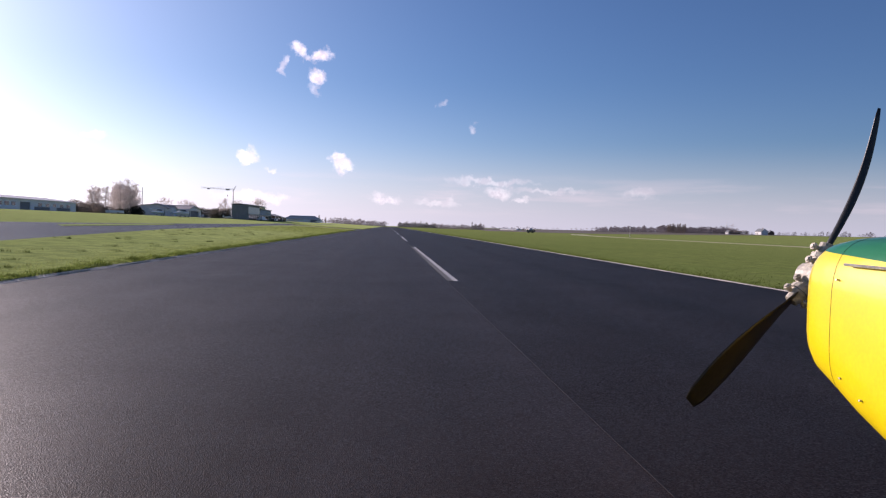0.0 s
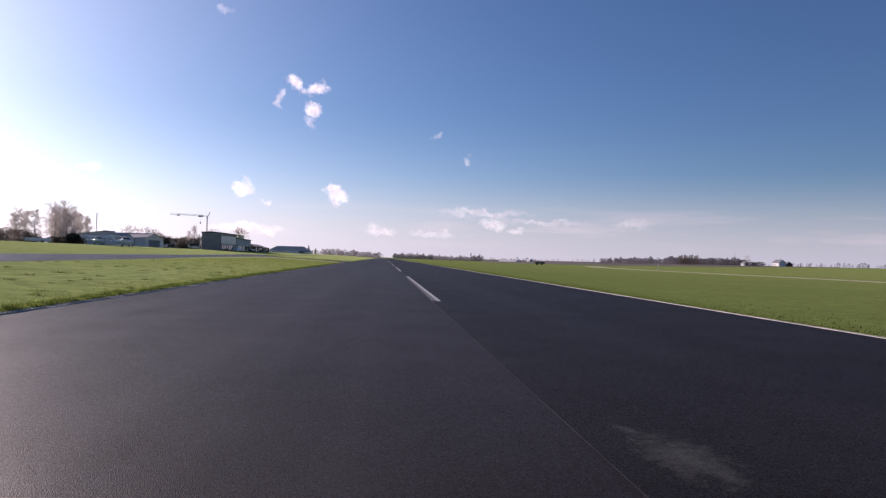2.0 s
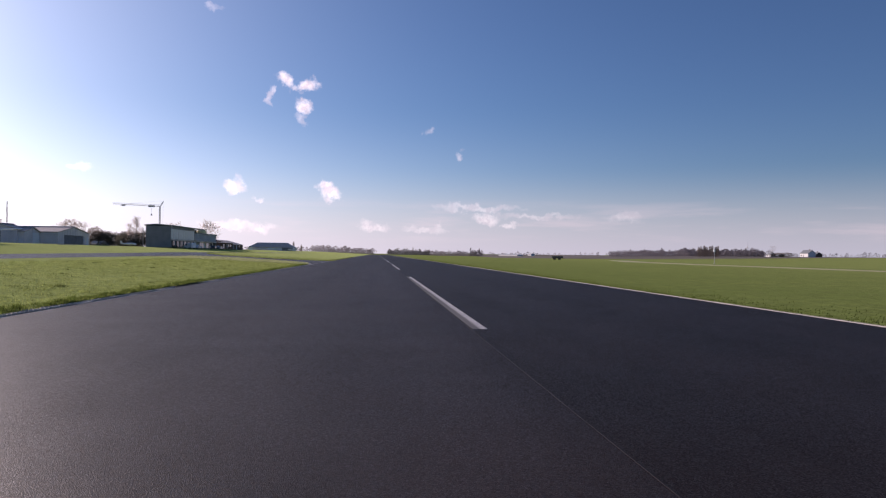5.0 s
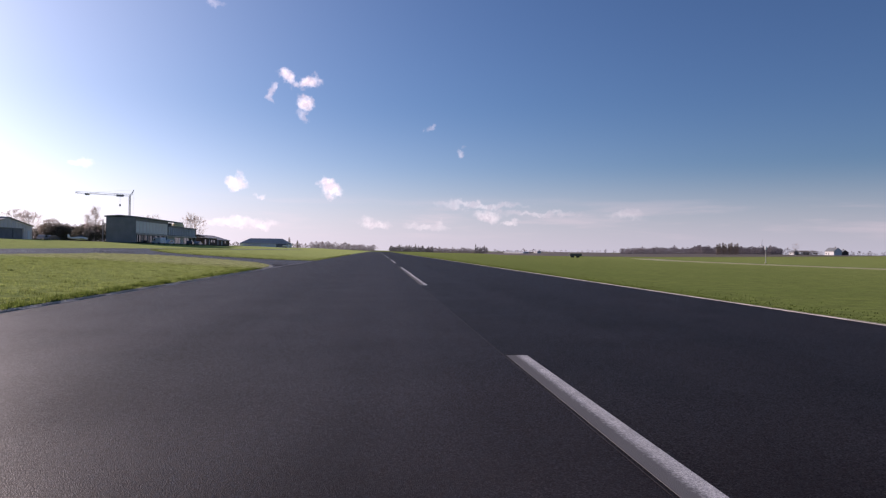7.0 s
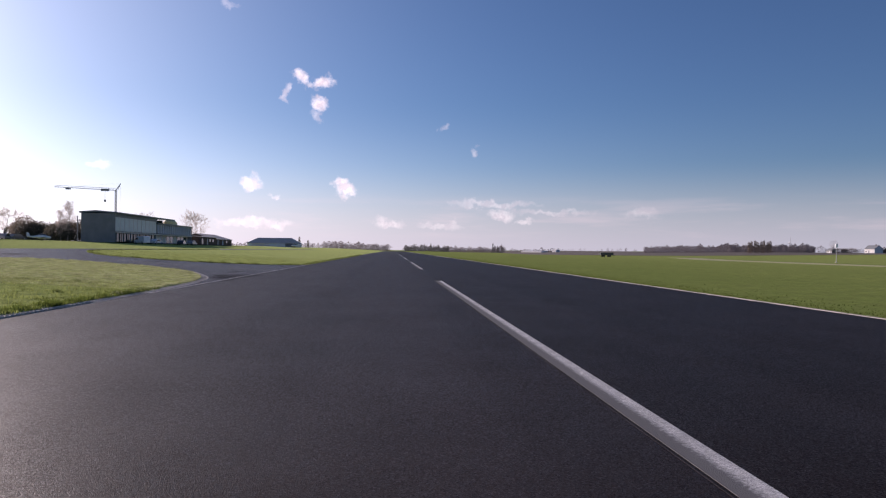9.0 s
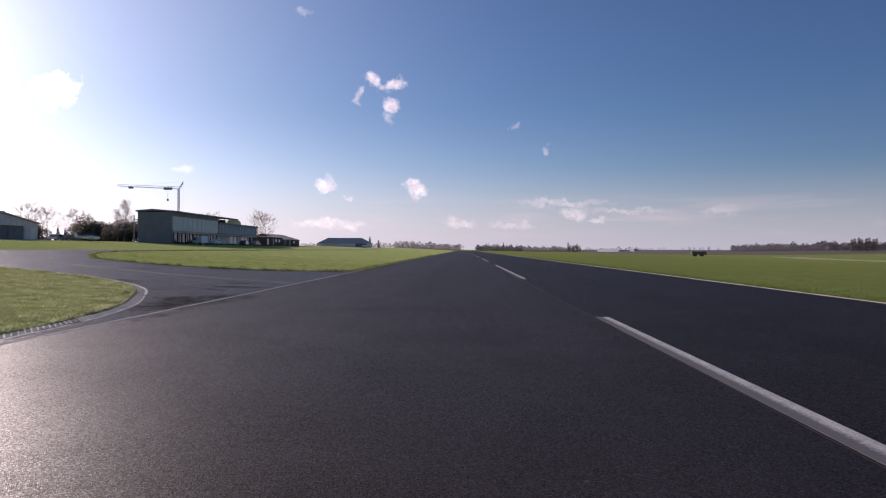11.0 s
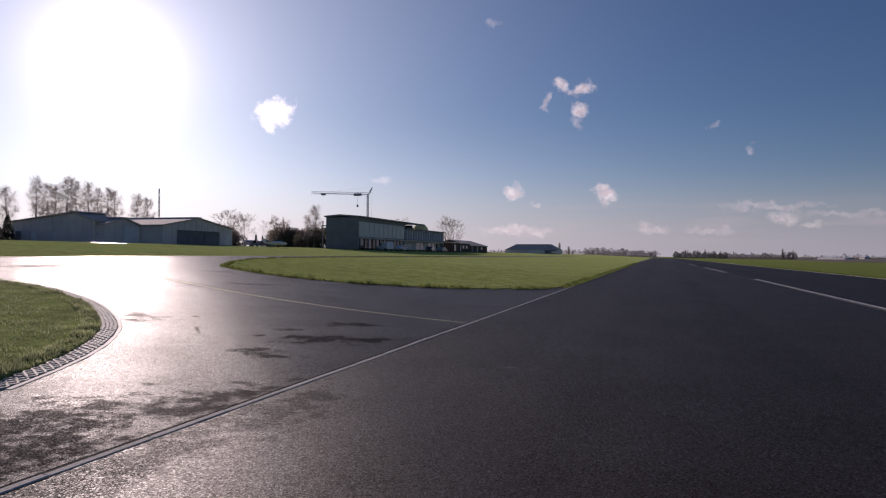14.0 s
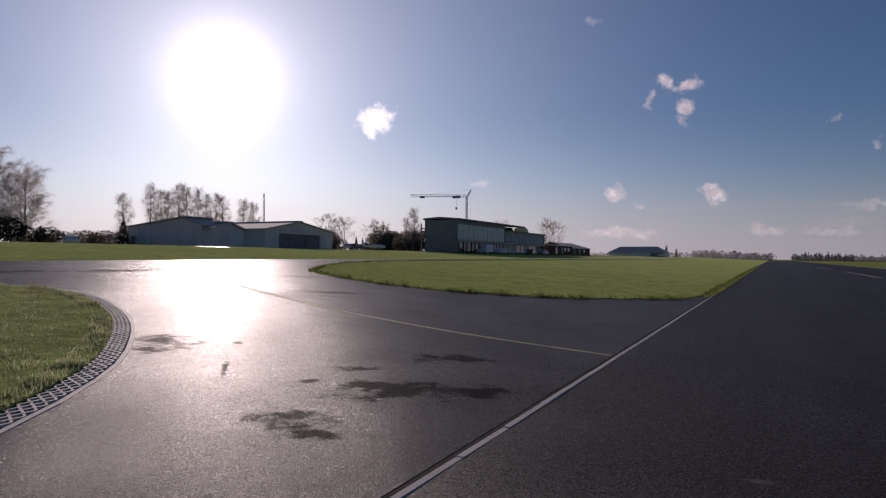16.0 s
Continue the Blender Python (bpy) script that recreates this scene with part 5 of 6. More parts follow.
def white_hall():
    t = thing("storage_hall", -95, 121, 3.0, "long pale metal hall with dark gates and small windows", "hall")
    prof = [(-18.0, -0.3), (0.0, -0.3), (0.0, 3.0), (-9.0, 4.0), (-18.0, 3.0)]
    bm = bmesh.new()
    box(bm, -0.3, 0.0, 0, 12, -0.3, 3.0)
    box(bm, -0.3, 0.0, 12, 17, 2.3, 3.0)
    box(bm, -0.3, 0.0, 17, 43, -0.3, 3.0)
    part("front_wall", bm, M_SHEET_PALE, t)
    part("gate", boxes((-0.3, -0.22, 12, 17, -0.1, 2.3)), M_GATE, t, "dark sectional gate")
    part("end_wall", prism(bmesh.new(), prof, 42.7, 43.0), M_SHEET_PALE, t)
    part("end_wall", prism(bmesh.new(), prof, 0.0, 0.3), M_SHEET_PALE, t)
    part("rear_wall", boxes((-18.0, -17.7, 0.3, 42.7, -0.3, 3.0)), M_SHEET_PALE, t)
    for sx in ((0.4, 2.9, -9.0, 4.0), (-18.4, 2.9, -9.0, 4.0)):
        part("roof_slope", prism(bmesh.new(), [(sx[0], sx[1]), (sx[2], sx[3]), (sx[2], sx[3] + 0.2), (sx[0], sx[1] + 0.2)], -0.4, 43.4), M_SHEET, t)
    for y in (2, 5, 8, 21, 25, 29, 33, 37):
        part("window", boxes((0.003, 0.06, y, y + 1.8, 1.3, 2.2)), M_GLASS, t)
    for y in (19.0, 31.0):
        part("hoarding", boxes((0.003, 0.08, y, y + 8.0, 0.1, 1.2)), M_GATE, t)


white_hall()


def shed(x, y, z, w, d, h, ridge, wall, roof, label, doors=(), turn=0.0, name="shed"):
    """A small building: front at local x = 0, ridge along local y."""
    t = thing(name, x, y, z, label, "building", turn=turn)
    prof = [(-d, -0.2), (0.0, -0.2), (0.0, h), (-d / 2, ridge), (-d, h)]
    part("front_wall", boxes((-0.25, 0.0, 0.25, w - 0.25, -0.2, h)), wall, t)
    part("rear_wall", boxes((-d, -d + 0.25, 0.25, w - 0.25, -0.2, h)), wall, t)
    part("end_wall", prism(bmesh.new(), prof, 0.0, 0.25), wall, t)
    part("end_wall", prism(bmesh.new(), prof, w - 0.25, w), wall, t)
    o = 0.35
    s = (ridge - h) / (d / 2)
    part("roof_slope", prism(bmesh.new(), [(o, h - s * o), (-d / 2, ridge), (-d / 2, ridge + 0.2), (o, h - s * o + 0.2)], -0.3, w + 0.3), roof, t)
    part("roof_slope", prism(bmesh.new(), [(-d - o, h - s * o), (-d / 2, ridge), (-d / 2, ridge + 0.2), (-d - o, h - s * o + 0.2)], -0.3, w + 0.3), roof, t)
    for y0, y1, z0, z1, m in doors:
        part("door" if z0 < 0.2 else "window", boxes((0.003, 0.08, y0, y1, z0, z1)), m, t)
    return t


shed(-68.5, 359, 2.9, 22, 10, 2.5, 2.9, M_BRICK, M_ROOF, "low dark brick annex with a flat-pitched roof", ((2, 4, 0, 2.0, M_GLASS), (9, 10.2, 0, 2.0, M_WHITE), (12, 14, 0.9, 1.9, M_GLASS), (16, 18, 0.9, 1.9, M_GLASS)), name="annex")
shed(-70, 384, 2.8, 28, 14, 2.2, 4.2, M_BRICK, M_ROOF, "brick shed with a brown pitched roof", ((4, 7, 0, 2.0, M_GATE), (12, 13.5, 0, 2, M_WHITE), (18, 20, 0.9, 1.8, M_GLASS)))


def hip_hangar(x, y, z):
    t = thing("hangar", x, y, z, "wide pale hangar with a low grey hipped roof", "hangar")
    part("front_wall", boxes((-16, 16, 0.0, 0.3, -0.3, 2.3)), M_SHEET_PALE, t)
    part("rear_wall", boxes((-16, 16, 17.7, 18, -0.3, 2.3)), M_SHEET_PALE, t)
    part("side_wall", boxes((-16, -15.7, 0.3, 17.7, -0.3, 2.3)), M_SHEET_PALE, t)
    part("side_wall", boxes((15.7, 16, 0.3, 17.7, -0.3, 2.3)), M_SHEET_PALE, t)
    bm = bmesh.new()
    lo = [bm.verts.new(p) for p in ((-16.6, -0.6, 2.2), (16.6, -0.6, 2.2), (16.6, 18.6, 2.2), (-16.6, 18.6, 2.2))]
    hi = [bm.verts.new(p) for p in ((-10.5, 6.5, 5.8), (10.5, 6.5, 5.8), (10.5, 11.5, 5.8), (-10.5, 11.5, 5.8))]
    bm.faces.new(hi)
    bm.faces.new(lo[::-1])
    for i in range(4):
        bm.faces.new((lo[i], lo[(i + 1) % 4], hi[(i + 1) % 4], hi[i]))
    part("roof", bm, M_ROOF, t)
    part("gate", boxes((8.0, 14.0, -0.08, -0.003, 0, 2.1)), M_GATE, t, "dark open gateway")
    part("gate", boxes((-13.0, -2.0, -0.08, -0.003, 0, 2.1)), M_SHEET, t)
    for k in range(6):
        part("rib", boxes((-15.6 + 1.9 * k * 3, -15.5 + 1.9 * k * 3, -0.05, -0.003, 0, 2.2)), M_SHEET, t)


hip_hangar(-78.5, 560, 2.8)


# ---- the crane ----
def crane(x, y, z):
    t = thing("tower_crane", x, y, z, "slim grey tower crane with a long flat jib and hanging hook", "crane")
    bm = bmesh.new()
    for sx in (-0.2, 0.2):
        for sy in (-0.2, 0.2):
            rod(bm, (sx, sy, 0), (sx, sy, 16.3), 0.06, n=5)
    k = 0
    while k < 16:
        for a, b in (((-0.2, -0.2), (0.2, -0.2)), ((0.2, -0.2), (0.2, 0.2)), ((0.2, 0.2), (-0.2, 0.2)), ((-0.2, 0.2), (-0.2, -0.2))):
            rod(bm, (a[0], a[1], k), (b[0], b[1], k + 0.95), 0.03, n=4)
        k += 1
    part("mast", bm, M_CRANE, t)
    part("base", boxes((-1.8, 1.8, -1.8, 1.8, -0.1, 0.9), bevel=0.05), M_CONCRETE, t, "concrete ballast base")
    d = Vector((-0.955, -0.295, 0.0))
    s = Vector((-d.y, d.x, 0))
    bm = bmesh.new()
    L = 16.6
    for off, hz in ((s * 0.4, 16.1), (s * -0.4, 16.1), (Vector((0, 0, 0)), 16.75)):
        rod(bm, Vector((0, 0, hz)) + off, d * L + Vector((0, 0, hz + 0.25 if hz > 16.5 else hz + 0.5)) + off * 0.5, 0.05, n=5)
    for k in range(20):
        a, b = d * (k * L / 20), d * ((k + 1) * L / 20)
        up = Vector((0, 0, 16.75))
        for off in (s * 0.4, s * -0.4):
            rod(bm, a + off + Vector((0, 0, 16.1)), a.lerp(b, 0.5) + up, 0.02, n=4)
            rod(bm, a.lerp(b, 0.5) + up, b + off + Vector((0, 0, 16.1)), 0.02, n=4)
    part("jib", bm, M_CRANE, t)
    part("trolley", boxes((d.x * 13 - 0.6, d.x * 13 + 0.6, d.y * 13 - 0.4, d.y * 13 + 0.4, 15.9, 16.4)), M_CRANE, t)
    part("machinery_box", boxes((d.x * 3.0 - 1.1, d.x * 3.0 + 1.1, d.y * 3.0 - 0.4, d.y * 3.0 + 0.4, 15.8, 16.5)), M_CRANE, t)
    bm = bmesh.new()
    rod(bm, (0, 0, 16.2), Vector((0, 0, 18.3)) - d * 1.3, 0.13, 0.1)
    rod(bm, -d * 0.5 + Vector((0, 0, 16.2)), Vector((0, 0, 18.3)) - d * 1.3, 0.09, 0.08)
    part("head_frame", bm, M_CRANE, t)
    bm = bmesh.new()
    rod(bm, Vector((0, 0, 18.3)) - d * 1.3, d * 12 + Vector((0, 0, 16.9)), 0.015, n=4)
    rod(bm, Vector((0, 0, 18.3)) - d * 1.3, Vector((0, 0, 1.0)) - d * 0.9, 0.015, n=4)
    part("tie_rope", bm, M_CRANE, t)
    bm = bmesh.new()
    rod(bm, d * 3.0 + Vector((0, 0, 15.7)), d * 3.0 + Vector((0, 0, 13.2)), 0.03, n=4)
    part("hook_rope", bm, M_CRANE, t)
    part("hook_block", boxes((d.x * 3.0 - 0.25, d.x * 3.0 + 0.25, d.y * 3.0 - 0.2, d.y * 3.0 + 0.2, 12.5, 13.2), bevel=0.06), M_CRANE, t)


crane(-87.1, 334.5, 2.95)


def lattice_mast(x, y, z, h):
    t = thing("antenna_mast", x, y, z, "tall slim lattice antenna mast with a short aerial on top", "mast")
    bm = bmesh.new()
    for a in (0, 120, 240):
        c = (0.2 * math.cos(radians(a)), 0.2 * math.sin(radians(a)))
        rod(bm, (c[0], c[1], 0), (c[0], c[1], h), 0.05, n=5)
    for k in range(int(h)):
        for a in (0, 120, 240):
            c = (0.2 * math.cos(radians(a)), 0.2 * math.sin(radians(a)))
            e = (0.2 * math.cos(radians(a + 120)), 0.2 * math.sin(radians(a + 120)))
            rod(bm, (c[0], c[1], k), (e[0], e[1], k + 1), 0.025, n=4)
    part("lattice", bm, M_STEEL, t)
    part("antenna", boxes((-0.12, 0.12, -0.12, 0.12, h, h + 1.0), bevel=0.03), M_STEEL, t)
    return t


lattice_mast(-117.5, 283.0, 3.0, 12.7)


# ---- parked vehicles ----
def car(x, y, z, turn, body, label, van=False):
    """Length along local x."""
    t = thing("van" if van else "car", x, y, z, label, "van" if van else "car", "vehicles parked by the buildings", turn)
    hl, hw, h1, h2 = (2.2, 0.9, 1.05, 1.95) if van else (2.15, 0.88, 0.85, 1.45)
    if van:
        roof = [(-hl + 0.05, h2 - 0.1), (-hl + 0.4, h2), (1.0, h2), (1.55, h1 + 0.1)]
    else:
        roof = [(-hl + 0.5, h1 + 0.05), (-hl + 1.1, h2 - 0.05), (-0.2, h2), (0.55, h2 - 0.08), (1.2, h1 + 0.05)]
    prof = [(-hl, 0.35), (-hl, h1)] + roof + [(hl - 0.1, h1 - 0.1), (hl, 0.7), (hl - 0.02, 0.32)]
    bm = bmesh.new()
    prism(bm, prof, -hw, hw)
    bmesh.ops.recalc_face_normals(bm, faces=bm.faces[:])
    bmesh.ops.bevel(bm, geom=bm.edges[:], offset=0.06, segments=2, affect="EDGES")
    part("body", bm, body, t)
    for s in (-1, 1):
        y0, y1 = sorted((s * (hw + 0.004), s * (hw - 0.02)))
        if van:
            win = [(0.35, h1 + 0.1), (0.35, h2 - 0.25), (0.98, h2 - 0.25), (1.4, h1 + 0.1)]
        else:
            win = [(-1.25, h1 + 0.05), (-0.85, h2 - 0.14), (0.4, h2 - 0.16), (0.95, h1 + 0.05)]
        part("side_window", prism(bmesh.new(), win, y0, y1), M_GLASS, t)
        part("headlight", boxes((hl - 0.12, hl + 0.01, s * 0.6 - 0.16, s * 0.6 + 0.16, 0.62, 0.76)), M_SHEET_PALE, t)
        for cx in (-hl * 0.62, hl * 0.62):
            bm = bmesh.new()
            rod(bm, (cx, s * (hw - 0.2), 0.32), (cx, s * (hw + 0.01), 0.32), 0.32, n=14)
            wheel = part("wheel", bm, M_BLACK, t)
            bm = bmesh.new()
            rod(bm, (cx, s * (hw + 0.0), 0.32), (cx, s * (hw + 0.03), 0.32), 0.19, n=10)
            part("rim", bm, M_STEEL, wheel)
    shield = [(1.22, h1 + 0.08), (0.62, h2 - 0.16)] if not van else [(1.56, h1 + 0.1), (1.1, h2 - 0.15)]
    bm = bmesh.new()
    (xa, za), (xb, zb) = shield
    bm.faces.new([bm.verts.new(p) for p in ((xa + 0.03, -hw + 0.12, za), (xa + 0.03, hw - 0.12, za), (xb + 0.03, hw - 0.18, zb), (xb + 0.03, -hw + 0.18, zb))])
    part("windscreen", bm, M_GLASS, t)
    return t


car(-65.0, 305.0, land(-65, 305), 80, M_CAR_WHITE, "white car parked before the terminal")
car(-64.6, 293.6, land(-64.6, 293.6), 140, M_CAR_WHITE, "white delivery van parked before the terminal", True)
car(-63.5, 322.0, land(-63.5, 322), 95, M_CAR_DARK, "dark car parked before the terminal")
car(-64.0, 334.0, land(-64, 334), 85, M_CAR_SILVER, "silver car parked by the annex")
car(-98, 219.5, 3.0, 138, M_CAR_WHITE, "white car parked beside the dark bushes")
car(-88, 281, 3.0, 70, M_CAR_DARK, "dark car parked beside the hedge")
car(-88, 276, 3.0, 100, M_CAR_SILVER, "silver car parked beside the hangar")


def light_aircraft(x, y, z, turn, label, body=M_CAR_WHITE, high=False, scale=1.0):
    """Nose along local x."""
    t = thing("light_aircraft", x, y, z, label, "aircraft", "parked light aircraft", turn)
    t.scale = (scale,) * 3
    rings = []
    for px, w, h, zc in ((2.6, 0.12, 0.12, 1.05), (2.3, 0.38, 0.36, 1.05), (1.4, 0.5, 0.5, 1.1), (0.5, 0.56, 0.72, 1.25), (-0.6, 0.54, 0.7, 1.25), (-1.6, 0.36, 0.42, 1.2), (-3.2, 0.2, 0.24, 1.22), (-4.2, 0.08, 0.14, 1.3)):
        rings.append([(px, w * math.cos(a), zc + h * math.sin(a)) for a in [2 * math.pi * j / 14 for j in range(14)]])
    part("fuselage", loft(bmesh.new(), rings), body, t)
    wz = 2.1 if high else 0.85
    for s in (-1, 1):
        rings = []
        for span, chord, dz in ((0.3, 1.5, 0.0), (2.5, 1.45, 0.1), (4.6, 1.1, 0.22), (4.9, 0.6, 0.25)):
            rings.append([(0.9 - c * chord, s * span, wz + dz + th) for c, th in ((0.0, 0.0), (0.25, 0.1), (0.6, 0.08), (1.0, 0.0), (0.6, -0.04), (0.25, -0.05))])
        part("wing", loft(bmesh.new(), rings), body, t)
        rings = [[(-3.5 - c * ch, s * sp, 1.35 + th) for c, th in ((0, 0), (0.4, 0.04), (1.0, 0), (0.4, -0.04))] for sp, ch in ((0.05, 0.8), (1.5, 0.55))]
        part("tailplane", loft(bmesh.new(), rings), body, t)
        bm = bmesh.new()
        rod(bm, (0.0, s * 0.35, 0.8), (0.0, s * 0.95, 0.25), 0.05)
        part("gear_leg", bm, M_STEEL, t)
        bm = bmesh.new()
        rod(bm, (0.0, s * 0.9, 0.2), (0.0, s * 1.06, 0.2), 0.2, n=12)
        part("wheel", bm, M_BLACK, t)
    rings = [[(-3.2 - c * ch - dx, th, zz) for c, th in ((0, 0), (0.4, 0.05), (1.0, 0), (0.4, -0.05))] for zz, ch, dx in ((1.3, 1.1, 0.0), (2.55, 0.6, 0.55))]
    part("fin", loft(bmesh.new(), rings), body, t)
    rings = [[(px, 0.42 * k * math.cos(a), 1.6 + 0.55 * k * math.sin(a) * (1 if math.sin(a) > 0 else 0.1)) for a in [2 * math.pi * j / 12 for j in range(12)]] for px, k in ((1.3, 0.35), (0.7, 1.0), (-0.5, 1.0), (-1.3, 0.4))]
    part("canopy", loft(bmesh.new(), rings), M_GLASS, t)
    bm = bmesh.new()
    rod(bm, (2.1, 0, 0.9), (2.1, 0, 0.2), 0.05)
    part("gear_leg", bm, M_STEEL, t)
    bm = bmesh.new()
    rod(bm, (2.1, -0.08, 0.18), (2.1, 0.08, 0.18), 0.18, n=12)
    part("wheel", bm, M_BLACK, t)
    bm = bmesh.new()
    box(bm, 2.62, 2.66, -0.06, 0.06, 0.15, 1.95)
    part("propeller", bm, M_BLACK, t)
    return t


light_aircraft(-72.5, 261.0, 2.78, 27, "white low-wing light aircraft parked on the grass apron", M_CAR_WHITE, False, 0.62)
light_aircraft(-62.0, 545, 2.4, 170, "small white light aircraft far off by the poplars", M_CAR_WHITE, False, 1.0)
light_aircraft(-70.0, 184.5, land(-70, 184.5), -28, "white high-wing light aircraft parked before the hangars", M_CAR_WHITE, True, 1.15)
light_aircraft(-79.5, 190.5, land(-79.5, 190.5), -34, "white high-wing light aircraft with sunlit wings", M_CAR_WHITE, True, 1.0)
apron = sheet("apron_slab", [(-74.0, 219.2), (-73.4, 218.9), (-71.3, 222.3), (-71.8, 222.9)], 0.05, 0.14, M_WET)
tagged(apron, "wet pale concrete slab in the grass before the hangars", "slab", kind="structure")


# ---- far right: marker pole, houses, trailer ----
def marker_pole(x, y):
    z = land(x, y)
    t = thing("marker_pole", x, y, z, "slim white pole with a small signal box on top", "pole")
    bm = bmesh.new()
    rod(bm, (0, 0, 0), (0, 0, 5.4), 0.09, 0.07, n=8)
    part("post", bm, M_WHITE, t)
    part("signal_box", boxes((-0.3, 0.3, -0.25, 0.25, 4.5, 5.5), bevel=0.04), M_SHEET_PALE, t)
    part("foot", boxes((-0.3, 0.3, -0.3, 0.3, -0.1, 0.12)), M_CONCRETE, t)


marker_pole(128, 309)


def house(x, y, w, d, h, r, turn, label, wall=M_WHITE, roof=M_DARK):
    z = land(x, y) - 0.1
    t = shed(x, y, z, w, d, h, r, wall, roof, label, ((1.2, 2.4, 0.8, 1.9, M_GLASS), (4.2, 5.3, 0.0, 2.1, M_GATE), (7.2, 8.4, 0.8, 1.9, M_GLASS), (1.2, 2.4, 3.3, 4.4, M_GLASS), (4.2, 5.4, 3.3, 4.4, M_GLASS), (7.2, 8.4, 3.3, 4.4, M_GLASS)) if h > 4.5 else ((1.2, 2.4, 0.8, 1.9, M_GLASS), (4.2, 5.3, 0.0, 2.1, M_GATE)), turn, "house")
    part("chimney", boxes((-d / 2 - 0.3, -d / 2 + 0.3, w * 0.7, w * 0.7 + 0.6, r - 0.6, r + 0.9)), M_BRICK, t)
    tagged(t, category="house")
    return t


house(402, 672, 11, 8, 3.6, 6.6, 185, "white farmhouse with a steep dark pitched roof")
house(414, 676, 9, 7, 2.4, 4.6, 185, "low dark barn beside the white farmhouse", M_BRICK)
house(368, 672, 6, 5, 2.4, 4.2, 185, "small white cottage among trees")
spread_copies(make_bush("garden_bush", 31, [(0, 0, 1.5, 5, 2, 1.6), (6, 1, 1.7, 5, 2, 1.8)], 1400, 0.5, M_LEAF_BROWN, "brown garden hedge beside the farmhouse", "hedge"), [(374, 664, 1.3, 1.2, -30)])
spread_copies(make_tree("bare_tree", 52, 9.0, 3.4, 0.3, 0.0, 6, 0.1, M_BARK, M_TWIG, "bare round tree beside the cottage", upright=0.6), [(376, 676, 1.2, 1.1, 0)])


def trailer(x, y):
    t = thing("farm_trailer", x, y, land(x, y), "dark farm trailer standing unused on the grass", "trailer", turn=10)
    part("bed", boxes((-3.4, 3.4, -1.1, 1.1, 0.9, 2.2), bevel=0.05), M_CAR_DARK, t)
    for sx in (-1.6, 1.6):
        for sy in (-1.0, 1.0):
            bm = bmesh.new()
            rod(bm, (sx, sy - 0.12, 0.5), (sx, sy + 0.12, 0.5), 0.5, n=12)
            part("wheel", bm, M_BLACK, t)
    part("drawbar", boxes((3.4, 5.0, -0.08, 0.08, 0.75, 0.9)), M_BLACK, t)


trailer(102, 443)
shed(196, 1150, land(196, 1150), 50, 12, 1.6, 2.4, M_WHITE, M_SHEET_PALE, "distant long white greenhouse", (), 205, name="greenhouse")
shed(242, 1140, land(242, 1140), 9, 7, 2.6, 4.4, M_WHITE, M_WHITE, "distant small white house with a pale roof", (), 205, name="house")


def wind_turbine(x, y, h):
    t = thing("wind_turbine", x, y, land(x, y), "distant white wind turbine above the wood", "wind turbine")
    bm = bmesh.new()
    rod(bm, (0, 0, -0.2), (0, 0, h), 0.5, 0.3, n=10)
    part("tower", bm, M_WHITE, t)
    part("nacelle", boxes((-0.5, 0.5, -1.4, 1.4, h - 0.1, h + 1.0), bevel=0.2), M_WHITE, t)
    for a in (85, 205, 325):
        bm = bmesh.new()
        e = Vector((math.cos(radians(a)), 0, math.sin(radians(a))))
        rod(bm, Vector((0, -1.45, h + 0.5)), Vector((0, -1.45, h + 0.5)) + e * 9, 0.3, 0.08, n=6)
        part("blade", bm, M_WHITE, t)


wind_turbine(553, 1030, 13)


def box_trailer(x, y, z, turn):
    t = thing("box_trailer", x, y, z, "white closed glider trailer parked on the grass", "trailer", turn=turn)
    part("body", boxes((-4.0, 4.0, -0.85, 0.85, 0.42, 1.25), bevel=0.12), M_CAR_WHITE, t)
    for s in (-1, 1):
        bm = bmesh.new()
        rod(bm, (0.3, s * 0.7, 0.33), (0.3, s * 0.95, 0.33), 0.33, n=14)
        part("wheel", bm, M_BLACK, t)
    part("drawbar", boxes((4.0, 5.6, -0.06, 0.06, 0.45, 0.57)), M_STEEL, t)


box_trailer(-90, 180, 3.0, 80)


